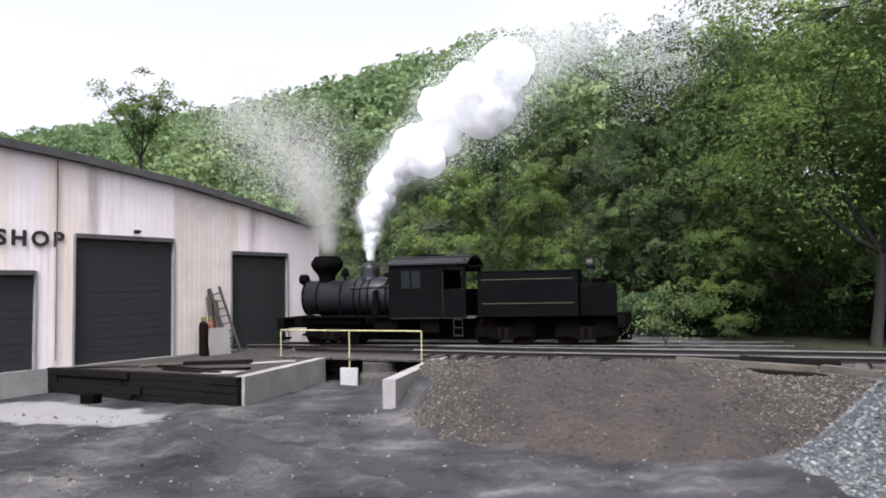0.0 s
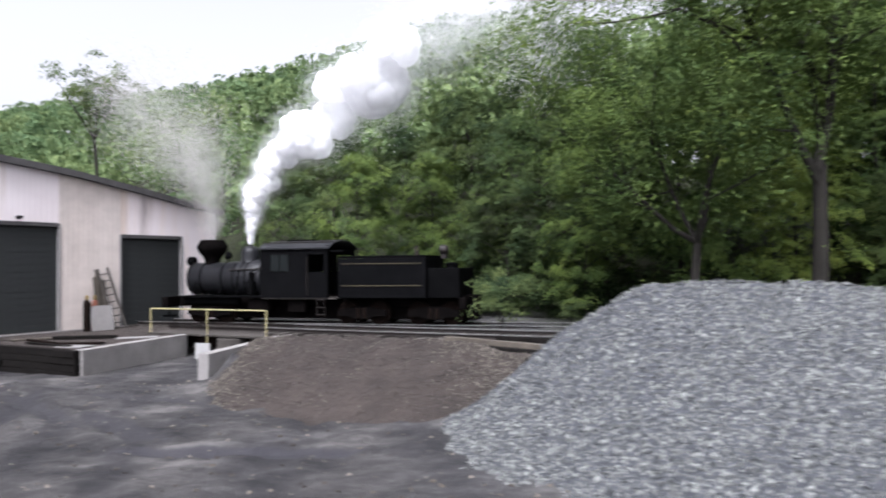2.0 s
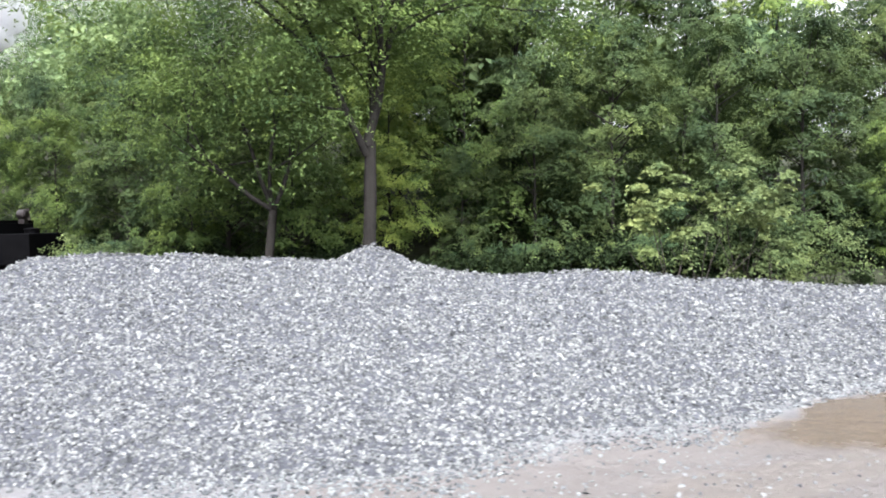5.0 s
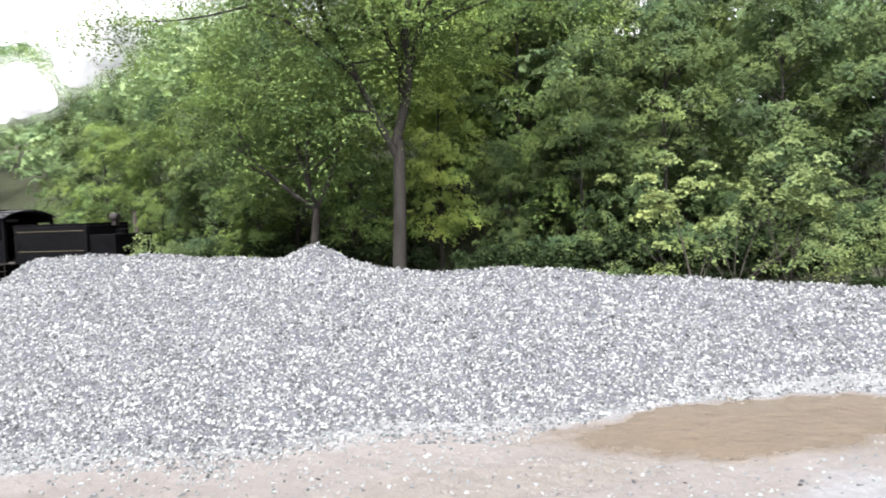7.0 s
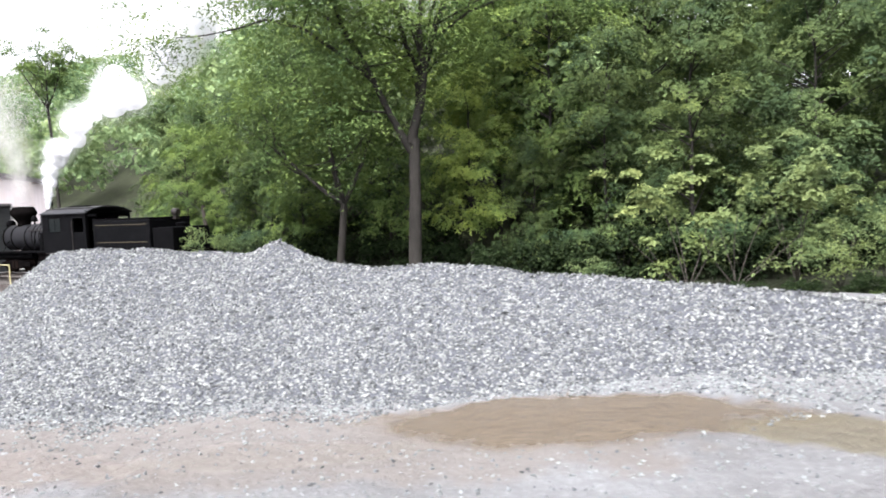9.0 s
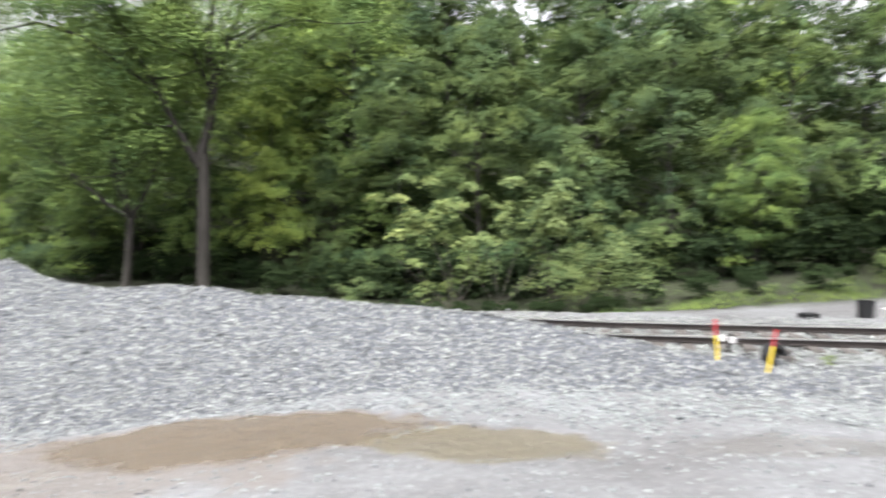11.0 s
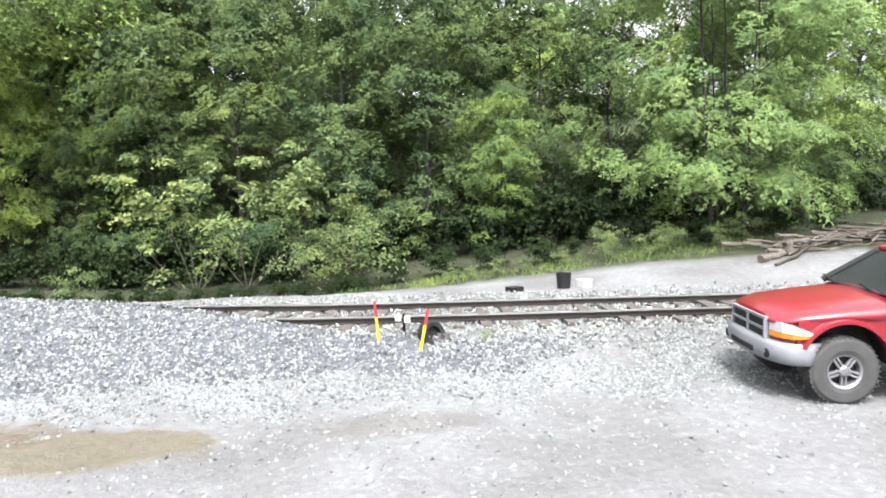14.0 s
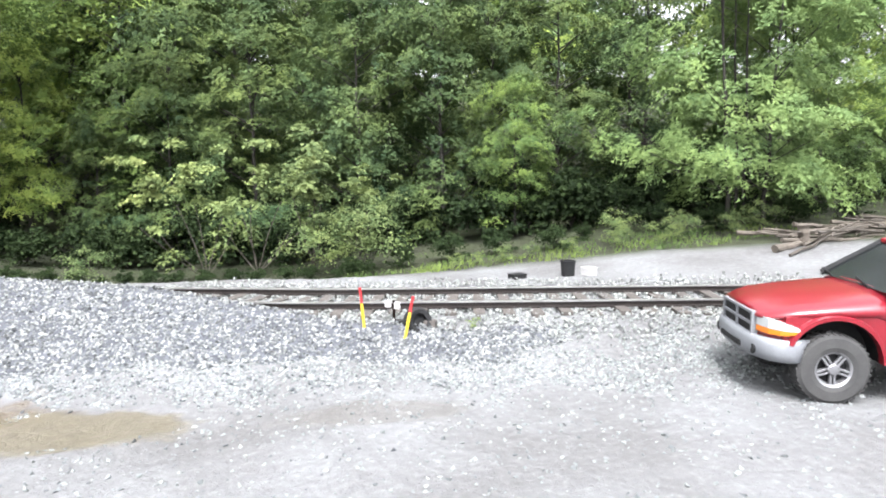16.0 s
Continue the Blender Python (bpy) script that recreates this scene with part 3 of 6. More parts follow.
stones("stones", pts, (0.021 + 0.03 * RNG.random(len(pts)) ** 1.3) * np.where(RNG.random(len(pts)) < 0.03, 1.5, 1.0), "gravel", pile, 6)

pts = scatter(60000, -1.3, 8.3, 9.2, 19.0, mound_height, lambda X, Y, Z: (Z > ground_height(X, Y) - 0.02) & (np.random.default_rng(5).random(len(X)) < np.clip(np.maximum((1.3 - X) / 1.6, (X - 4.6 - 0.1 * (13 - Y)) / 1.4), 0.04, 1)), 25)
stones("pebbles", pts, np.random.default_rng(26).uniform(0.011, 0.036, len(pts)), "pebbles_brown", mound, 27)
pts = scatter(15000, -0.6, 7.6, 9.2, 17.0, mound_height, lambda X, Y, Z: Z > ground_height(X, Y) - 0.02, 125)
stones("clods", pts, np.random.default_rng(126).uniform(0.012, 0.05, len(pts)) ** 1.15, "mound", mound, 127)
pebbles = thing("loose_pebbles", Matrix.Identity(4), "pale limestone pebbles strewn over the yard", "pebbles", kind="stuff")


def puddle(X, Y):
    """Inside one of the two puddles at the foot of the heap."""
    return (((X - 21.1) / 2.9) ** 2 + ((Y - 2.45) / 1.0) ** 2 < 1.0) | (((X - 24.6) / 1.5) ** 2 + ((Y - 1.2) / 0.65) ** 2 < 1.0)


r_ = np.random.default_rng(31)
pts = scatter(42000, 8, 40, -6, 4.5, ground_height, lambda X, Y, Z: ~puddle(X, Y) & (Y < table(X, TOE) + 0.6) & (r_.random(len(X)) < np.exp(-(table(X, TOE) - Y) / 2.2) * 1.0 * np.clip(0.6 + lumps(X, Y, 1.8, 36), 0, 1) + 0.12), 32)
stones("pebble_scatter", pts, 0.009 + 0.036 * r_.random(len(pts)) ** 2, "pebbles_pale", pebbles, 33)
r2 = np.random.default_rng(41)
pts = scatter(150000, 10, 37, -2.2, 5.5, ground_height, lambda X, Y, Z: ~puddle(X, Y) & (r2.random(len(X)) < np.clip(1.0 - np.abs(Y - table(X, TOE) + 0.15) / table(X, [(12, 0.6), (24, 0.75), (30, 1.3)]) + 0.55 * lumps(X, Y, 2.2, 44) + 0.3 * lumps(X, Y, 0.7, 46), 0.03, 0.7)), 42)
outer = r2.random(len(pts)) < np.clip((pts[:, 0] - 21) / 10, 0, 1)
for name, side, mat in (("apron_stones", ~outer, "gravel"), ("pale_apron_stones", outer, "pebbles_pale")):
    stones(name, pts[side], 0.015 + 0.033 * r2.random(int(side.sum())) ** 1.4, mat, pile, 43)
pts = scatter(5000, -14, 9, 5, 16, ground_height, lambda X, Y, Z: r_.random(len(X)) < 0.35, 34)
stones("mud_clods", pts, r_.uniform(0.012, 0.05, len(pts)), "pebbles_brown", pebbles, 35)


# ---- tracks ----
def rail_profile(bm, pts, sect=None):
    """A rail with foot, web and head along points of the plan."""
    sect = sect or [(-0.06, -0.12), (0.06, -0.12), (0.06, -0.11), (0.01, -0.095), (0.01, -0.035), (0.031, -0.028), (0.031, 0.0), (-0.031, 0.0), (-0.031, -0.028), (-0.01, -0.035), (-0.01, -0.095), (-0.06, -0.11)]
    rings = []
    for i, p in enumerate(pts):
        a, b = Vector(pts[max(i - 1, 0)]), Vector(pts[min(i + 1, len(pts) - 1)])
        d = (b - a).normalized()
        side = Vector((d.y, -d.x, 0)).normalized()
        rings.append([bm.verts.new(Vector(p) + side * u + Vector((0, 0, w))) for u, w in sect])
    for a, b in zip(rings, rings[1:]):
        for k in range(len(sect)):
            j = (k + 1) % len(sect)
            bm.faces.new((a[k], a[j], b[j], b[k]))
    bm.faces.new(rings[0])
    bm.faces.new(rings[-1][::-1])


def make_track(centre, label, x_ties, name="railway_track"):
    """Centre: points (x, y, z of the rail's top)."""
    tr = thing(name, Matrix.Identity(4), label, "railway track", kind="structure")
    n = []
    for i, p in enumerate(centre):
        a, b = Vector(centre[max(i - 1, 0)]), Vector(centre[min(i + 1, len(centre) - 1)])
        d = (b - a).normalized()
        n.append(Vector((-d.y, d.x, 0)).normalized())
    for s in (-0.7525, 0.7525):
        bm = bmesh.new()
        rail_profile(bm, [Vector(p) + k * s for p, k in zip(centre, n)])
        rail = part("rail", bm, "rail_steel", tr)
        bm = bmesh.new()
        rail_profile(bm, [Vector(p) + k * s for p, k in zip(centre, n)], [(-0.034, -0.02), (0.034, -0.02), (0.034, 0.005), (-0.034, 0.005)])
        part("running_surface", bm, "rail_top", rail, "worn bright head of the rail")
    bm = bmesh.new()
    box(bm, -0.11, 0.11, -1.25, 1.25, -0.17, 0, 0.012)
    first = part("tie", bm, "tie", tr)
    r, made = random.Random(3), 0
    step, carry = 0.52, 0.0
    for (a, b, k) in zip(centre, centre[1:], n):
        a, b = Vector(a), Vector(b)
        length = (b - a).length
        while carry < length:
            p = a + (b - a) * (carry / length)
            if x_ties[0] < p.x < x_ties[1]:
                ob = first if made == 0 else new("tie", first.data)
                ob.parent = tr
                ob.matrix_basis = Matrix.Translation(p - Vector((0, 0, 0.122))) @ pose(0, 0, 0, r.uniform(-1, 1), 0, math.degrees(math.atan2(b.y - a.y, b.x - a.x)) + r.uniform(-2, 2)) @ Matrix.Translation((0, r.uniform(-0.12, 0.12), r.uniform(-0.02, 0.01)))
                made += 1
            carry += step
        carry -= length
    return tr


main_x = [-0.6, 2.14, 8, 14, 20, 25, 26.5, 28, 29.2, 30.5, 33, 35.3, 45, 60, 90]
make_track([(x, float(line_y(x)), float(line_z(x))) for x in main_x], "rusty rails on weathered wooden ties in pale ballast", (-0.6, 45))
AX = radians(-14.6)
LOCO = Matrix.Translation((5.14, 23.206, 0.12)) @ Matrix.Rotation(AX, 4, "Z")
make_track([tuple(LOCO @ Vector((s, 0, 0.0))) for s in (-17, -12, -6, 0, 3, 6)], "rusty siding rails under the locomotive", (-12, 12))

ballast = scatter(28000, 24, 44, -1, 10, lambda X, Y: ground_height(X, Y) + 0.05, lambda X, Y, Z: (abs((line_y(X) - Y) * 0.885) < 1.9 + 0.9 * np.random.default_rng(2).random(len(X))), 21)
bal = thing("ballast", Matrix.Identity(4), "pale crushed stone ballast between and beside the rails", "ballast", kind="stuff")
stones("ballast_stones", ballast, RNG.uniform(0.022, 0.052, len(ballast)), "pebbles_pale", bal, 22)


# ---- the shop: corrugated shed with three roller doors ----
WALL_A = math.atan2(7.0, 5.0)
SHOP = Matrix.Translation((-9.2, 23.1, 0.0)) @ Matrix.Rotation(WALL_A, 4, "Z")   # local x runs along the front wall, y into the shed


def eave(x):
    """The low arch of the roof over the front wall."""
    return float(table(x, [(-30, 4.6), (-18, 6.1), (-12, 6.36), (-8, 6.46), (-5.4, 6.35), (-3.5, 6.22), (0.2, 5.84), (3.4, 5.32), (6.75, 4.7)]))


def make_shop():
    M["pale_rust"] = worn("pale_rust", (0.12, 0.075, 0.05), (0.26, 0.19, 0.14), 3, 0.8)
    m = material("corrugated", (0.6, 0.56, 0.53), 0.6)
    M["corrugated"] = m
    n, l = m.node_tree.nodes, m.node_tree.links
    clean = ramp_of(m, noise_of(m, 0.35, 4), [(0.35, (0.68, 0.61, 0.61)), (0.65, (0.78, 0.715, 0.72))])
    rust = ramp_of(m, noise_of(m, 0.7, 4, stretch=(1.0, 1, 0.06)), [(0.5, (1, 1, 1)), (0.64, (0.95, 0.89, 0.79)), (0.8, (0.8, 0.7, 0.58))])
    soot = ramp_of(m, noise_of(m, 0.8, 5, stretch=(1.2, 1, 0.14)), [(0.52, (1, 1, 1)), (0.63, (0.78, 0.76, 0.74)), (0.75, (0.36, 0.34, 0.33))])
    c = mix_of(m, 1.0, mix_of(m, 1.0, clean, rust, "MULTIPLY"), soot, "MULTIPLY")
    paint(m, c)
    M["corrugated_beige"] = worn("corrugated_beige", (0.5, 0.43, 0.385), (0.62, 0.56, 0.52), 0.5, 0.6, 0, 1.5, 0.02, 0.003, 0.3, (1, 1, 0.1))
    shop = thing("shop_building", SHOP, "long cream corrugated metal workshop with a low arched dark roof", "building")
    doors = [(-12.6, -9.0, 3.2), (-8.0, -4.42, 2.72), (-3.33, -0.03, 3.86), (2.33, 5.02, 3.52)]
    # The wall is made of ribbed strips between, and above, the doors.
    pitch, depth = 0.19, 0.0035

    def strip(x0, x1, z0, top, mat="corrugated"):
        bm = bmesh.new()
        x = math.ceil((x0 + 0.02) / pitch) * pitch
        out = []
        while x < x1 - 0.03:
            for off, dy in ((0, 0), (0.035, -depth), (0.08, -depth), (0.115, 0)):
                if x + off < x1 - 0.005:
                    out.append((x + off, dy))
            x += pitch
        out = [(x0, 0)] + out + [(x1, 0)]
        lo = [bm.verts.new((a, dy, z0)) for a, dy in out]
        hi = [bm.verts.new((a, dy, top(a))) for a, dy in out]
        lob = [bm.verts.new((a, 0.12, z0)) for a, dy in out]
        hib = [bm.verts.new((a, 0.12, top(a))) for a, dy in out]
        for k in range(len(out) - 1):
            bm.faces.new((lo[k], lo[k + 1], hi[k + 1], hi[k]))
            bm.faces.new((lob[k + 1], lob[k], hib[k], hib[k + 1]))
            bm.faces.new((hi[k], hi[k + 1], hib[k + 1], hib[k]))
            bm.faces.new((lo[k + 1], lo[k], lob[k], lob[k + 1]))
        bm.faces.new((lo[0], hi[0], hib[0], lob[0]))
        bm.faces.new((lo[-1], lob[-1], hib[-1], hi[-1]))
        part("wall_panel", bm, mat, shop)

    x = -30.0
    for a, b, top in doors:
        strip(x, a, 0.0, eave, "corrugated_beige" if a > 2 else "corrugated")
        strip(a, b, top, eave)
        x = b
    strip(x, 6.75, 0.0, eave)
    # side wall and back, roof
    bm = bmesh.new()
    box(bm, 6.63, 6.75, 0.12, 40, 0, 4.7)
    part("side_wall", bm, "corrugated", shop)
    bm = bmesh.new()
    box(bm, -30, 6.6, 39.9, 40, 0, 4.6)
    part("back_wall", bm, "corrugated", shop)
    xs = list(np.linspace(-30, 6.95, 30))
    bm = bmesh.new()
    prism(bm, [(a, eave(a) + 0.17) for a in xs] + [(a, eave(a) - 0.06) for a in xs[::-1]], -0.28, 40)
    part("roof", bm, "roof_edge", shop, "dark weathered roof edge")
    bm = bmesh.new()
    box(bm, -30, 6.75, -0.05, 0.3, -0.75, -0.003, 0.01)
    part("foundation", bm, "concrete", shop)
    for a, b, top in doors:
        bm = bmesh.new()
        box(bm, a, b, 0.12, 0.17, 0.0, top)
        d = part("roller_door", bm, "door_grey", shop, "closed dark grey roller door")
        bm = bmesh.new()
        prism(bm, [(-0.5, 0), (0.5, 0), (0.5, 0.228), (-0.5, 0.228)], 0.10, 0.119)
        first = None
        for k in range(int((top - 0.02) / 0.24)):
            if first is None:
                ob = first = part("slat", bm, "door_grey", d)
            else:
                ob = new("slat", first.data)
                ob.parent = d
            ob.matrix_basis = Matrix.Translation(((a + b) / 2, 0.003 * (k % 3), 0.02 + 0.24 * k)) @ Matrix.Diagonal((b - a - 0.02, 1, 1, 1))
        bm = bmesh.new()
        box(bm, a - 0.05, a + 0.02, -0.04, 0.14, 0, top + 0.1, 0.006)
        part("door_frame", bm, "trim", shop)
        bm = bmesh.new()
        box(bm, b - 0.02, b + 0.05, -0.04, 0.14, 0, top + 0.1, 0.006)
        part("door_frame", bm, "trim", shop)
        bm = bmesh.new()
        box(bm, a + 0.025, b - 0.025, -0.05, 0.14, top - 0.02, top + 0.12, 0.008)
        part("lintel", bm, "roof_edge", shop)
    bm = bmesh.new()
    tube(bm, (-3.87, -0.04, 0.2), (-3.87, -0.04, 6.15), 0.02)
    part("downpipe", bm, "pale_rust", shop, "rust streaked downpipe")
    for x, z in ((-1.45, 4.08), (5.9, 2.35)):
        bm = bmesh.new()
        tube(bm, (x, -0.02, z), (x, -0.16, z + 0.03), 0.03)
        lathe(bm, [(0.03, 0), (0.11, 0.06), (0.12, 0.12), (0.09, 0.13)], Matrix.Translation((x, -0.2, z - 0.04)), 12)
        part("wall_lamp", bm, "plastic_black", shop)
    sign = bpy.data.curves.new("sign_text", "FONT")
    sign.body, sign.size, sign.extrude, sign.offset, sign.space_character = "S  SHOP", 0.6, 0.012, 0.02, 1.35
    sign.materials.append(M["letter"])
    t = new("lettering", sign)
    t.parent = shop
    t.matrix_basis = pose(-6.42, -0.04, 3.56, 90, 0, 0)
    tagged(t, "dark painted letters reading SHOP")
    return shop


make_shop()


# ---- platform in front of the shop, pit and bridge ----
def make_platform():
    pl = thing("loading_platform", Matrix.Identity(4), "earth platform faced with dark stacked timbers and a concrete end", "platform")
    bm = bmesh.new()
    top = [(-12.2, 20.4), (-5.05, 16.95), (-4.0, 20.4), (-3.4, 30.4), (-5.2, 29.6), (-12.3, 19.9)]
    a = [bm.verts.new((x, y, -0.04)) for x, y in top]
    b = [bm.verts.new((x, y, -0.9)) for x, y in top]
    bm.faces.new(a)
    bm.faces.new(b[::-1])
    for k in range(len(a)):
        j = (k + 1) % len(a)
        bm.faces.new((a[j], a[k], b[k], b[j]))
    part("earth_fill", bm, "mound", pl)
    d = Vector((-5.0 + 12.1, 16.87 - 20.35, 0)).normalized()
    L = 7.9
    turn = Matrix.Translation((-12.1, 20.25, 0)) @ Matrix.Rotation(math.atan2(d.y, d.x), 4, "Z")
    r = random.Random(4)
    for row in range(4):
        x = -r.uniform(0, 1.5)
        while x < L:
            w = r.uniform(2.2, 2.9)
            x1 = min(x + w, L)
            if x1 - max(x, 0) > 0.3:
                bm = bmesh.new()
                o = r.uniform(-0.06, 0.03)
                box(bm, max(x, 0) + 0.01, x1 - 0.01, -0.16 + o, 0.08 + o, -0.78 + row * 0.2, -0.585 + row * 0.2, 0.018, turn)
                part("timber", bm, "timber", pl)
            x += w
    bm = bmesh.new()
    d2 = Vector((-4.0 + 5.0, 20.4 - 16.87, 0)).normalized()
    t2 = Matrix.Translation((-5.0, 16.9, 0)) @ Matrix.Rotation(math.atan2(d2.y, d2.x), 4, "Z")
    box(bm, -0.12, 4.4, -0.1, 0.2, -0.85, 0.02, 0.02, t2)
    part("concrete_end", bm, "concrete", pl, "stained concrete end wall")
    return pl


make_platform()


def make_abutment():
    ob = thing("concrete_abutment", Matrix.Identity(4), "pale concrete wing wall at the pit", "retaining wall")
    d = Vector((0.85, 2.9, 0)).normalized()
    t = Matrix.Translation((-1.3, 16.05, 0)) @ Matrix.Rotation(math.atan2(d.y, d.x), 4, "Z")
    bm = bmesh.new()
    prism(bm, [(-0.1, -0.85), (-0.1, -0.02), (2.9, 0.05), (4.4, 0.07), (4.4, -0.85)], -0.16, 0.16, t)
    part("wall", bm, "concrete", ob)
    return ob


make_abutment()


def make_bridge():
    A, B = Vector((-4.15, 23.2, 0.0)), Vector((0.05, 21.35, 0.0))
    d = (B - A).normalized()
    m = Matrix.Translation(A) @ Matrix.Rotation(math.atan2(d.y, d.x), 4, "Z")
    L = (B - A).length
    br = thing("turntable_bridge", m, "steel turntable bridge with a plank deck and yellow pipe railing", "bridge")
    for y in (-1.3, 1.0):
        bm = bmesh.new()
        box(bm, -0.6, L + 0.4, y, y + 0.05, -0.42, -0.06)
        box(bm, -0.6, L + 0.4, y - 0.09, y + 0.14, -0.06, -0.03)
        box(bm, -0.6, L + 0.4, y - 0.09, y + 0.14, -0.45, -0.42)
        part("girder", bm, "rust", br)
    r = random.Random(9)
    bm = bmesh.new()
    box(bm, -0.105, 0.105, -1.75, 1.5, -0.03, 0.03, 0.006)
    first = part("deck_plank", bm, "tie", br)
    k = 0
    while -0.5 + k * 0.23 < L + 0.3:
        ob = first if k == 0 else new("deck_plank", first.data)
        ob.parent = br
        ob.matrix_basis = pose(-0.5 + k * 0.23, r.uniform(-0.05, 0.05), 0, 0, 0, r.uniform(-1, 1))
        k += 1
    for s in (-0.75, 0.75):
        bm = bmesh.new()
        rail_profile(bm, [(-0.6, s, 0.2), (L + 0.3, s, 0.2)])
        part("rail", bm, "rail_steel", br)
    posts = (-0.45, 2.1, 4.55)
    for i, x in enumerate(posts):
        bm = bmesh.new()
        tube(bm, (x, -1.72, -0.3 if i == 1 else -0.05), (x, -1.72, 0.86), 0.022)
        if i == 1:
            box(bm, x - 0.12, x + 0.12, -1.78, -1.68, -0.34, -0.28, 0.01)
        part("railing_post", bm, "yellow_pipe", br)
    bm = bmesh.new()
    tube(bm, (posts[0], -1.72, 0.86), (posts[-1], -1.72, 0.86), 0.022)
    part("handrail", bm, "yellow_pipe", br)
    return br


make_bridge()


# ---- steam locomotive ----
def make_loco():
    lo = thing("steam_locomotive", LOCO, "black geared steam locomotive with diamond stack standing under steam", "locomotive")
    along = Matrix.Rotation(radians(90), 4, "Y")

    def ring_part(name, profile, at, mat, label="", seg=44):
        bm = bmesh.new()
        lathe(bm, profile, Matrix.Translation(at) @ along, seg)
        return part(name, bm, mat, lo, label, True)

    cz = 1.72
    b = ring_part("boiler", [(0.62, 0.0), (0.64, 0.02), (0.64, 1.5), (0.66, 1.52), (0.74, 2.6), (0.76, 3.9)], (-10.6, 0, cz), "boiler_jacket", "grey black riveted boiler")
    for s in (0.55, 1.5, 2.05, 2.6, 3.3):
        bm = bmesh.new()
        r = float(np.interp(s, [0, 1.5, 2.6, 3.9], [0.64, 0.66, 0.74, 0.76])) + 0.012
        lathe(bm, [(r - 0.03, -0.035), (r, -0.03), (r, 0.03), (r - 0.03, 0.035)], Matrix.Translation((-10.6 + s, 0, cz)) @ along, 28)
        part("boiler_band", bm, "black_iron", b)
    f = ring_part("smokebox_front", [(0.1, -0.16), (0.3, -0.13), (0.5, -0.06), (0.66, -0.03), (0.66, 0.05)], (-10.62, 0, cz), "sooty")
    bm = bmesh.new()
    lathe(bm, [(0.16, 0), (0.19, 0.03), (0.19, 0.26), (0.14, 0.32)], Matrix.Translation((-10.98, 0, 2.42)) @ along, 18)
    box(bm, -10.9, -10.55, -0.03, 0.03, 2.2, 2.36)
    h = part("headlamp", bm, "black_iron", lo)
    bm = bmesh.new()
    lathe(bm, [(0.02, -0.012), (0.15, -0.01), (0.15, 0.004)], Matrix.Translation((-10.98, 0, 2.42)) @ along, 18)
    part("lens", bm, "lamp_clear", h)
    bm = bmesh.new()
    lathe(bm, [(0.36, 2.2), (0.31, 2.32), (0.3, 2.46), (0.38, 2.6), (0.54, 2.8), (0.6, 2.92), (0.6, 3.04), (0.5, 3.2), (0.46, 3.27), (0.4, 3.28), (0.38, 3.18)], Matrix.Translation((-9.88, 0, 0)), 28)
    part("smokestack", bm, "sooty", lo, "sooty flared spark arresting stack", True)
    bm = bmesh.new()
    lathe(bm, [(0.05, 2.35), (0.05, 2.5), (0.17, 2.52), (0.15, 2.62), (0.12, 2.74), (0.05, 2.8), (0.02, 2.84)], Matrix.Translation((-9.15, 0, 0)), 16)
    part("bell", bm, "black_iron", lo, "", True)
    bm = bmesh.new()
    lathe(bm, [(0.46, 2.26), (0.4, 2.38), (0.37, 2.48), (0.37, 2.74), (0.33, 2.88), (0.2, 2.98), (0.09, 3.0), (0.09, 3.06), (0.02, 3.08)], Matrix.Translation((-8.14, 0, 0)), 24)
    part("steam_dome", bm, "boiler_jacket", lo, "", True)
    bm = bmesh.new()
    lathe(bm, [(0.25, 2.3), (0.24, 2.52), (0.2, 2.6), (0.05, 2.64)], Matrix.Translation((-7.35, 0, 0)), 20)
    part("sand_dome", bm, "black_iron", lo, "", True)
    bm = bmesh.new()
    tube(bm, (-8.7, -0.69, 2.05), (-6.95, -0.75, 2.1), 0.025)
    for s in (-8.6, -7.8, -7.1):
        tube(bm, (s, -0.64, 2.0), (s, -0.75, 2.07), 0.014, seg=6)
    part("handrail", bm, "rail_steel", lo)
    bm = bmesh.new()
    tube(bm, (-7.62, -0.86, 1.1), (-7.62, -0.86, 1.55), 0.13, seg=16)
    tube(bm, (-7.62, -0.86, 1.58), (-7.62, -0.86, 1.95), 0.1, seg=16)
    box(bm, -7.75, -7.49, -0.95, -0.7, 1.53, 1.6, 0.01)
    part("air_pump", bm, "black_iron", lo)
    bm = bmesh.new()
    tube(bm, (-8.14, -0.3, 2.5), (-8.3, -0.68, 2.0), 0.03, seg=8)
    tube(bm, (-8.3, -0.68, 2.0), (-8.3, -0.8, 1.1), 0.03, seg=8)
    part("steam_pipe", bm, "black_iron", lo)
    # dark box added between the wheels, standing in for the shade underneath
    bm = bmesh.new()
    box(bm, -9.7, 1.2, -0.42, 0.42, 0.16, 1.05, 0.03)
    part("under_shade_box", bm, "sooty", lo)
    bm = bmesh.new()
    tube(bm, (-7.62, -0.86, 1.95), (-7.2, -0.6, 2.25), 0.022, seg=8)
    part("exhaust_pipe", bm, "black_iron", lo)
    bm = bmesh.new()
    tube(bm, (-7.85, 0, 3.0), (-7.85, 0, 3.3), 0.025, seg=8)
    lathe(bm, [(0.03, 3.28), (0.05, 3.3), (0.05, 3.44), (0.01, 3.46)], Matrix.Translation((-7.85, 0, 0)), 10)
    part("whistle", bm, "black_iron", lo)
    for s_ in (-10.2, -9.0):
        bm = bmesh.new()
        tube(bm, (s_, -0.62, 1.6), (s_, -1.0, 1.07), 0.02, seg=6)
        part("brace_rod", bm, "black_iron", lo)
    # frame, running boards, pilot beam
    bm = bmesh.new()
    box(bm, -11.1, 0.75, -0.55, 0.55, 0.62, 0.95, 0.02)
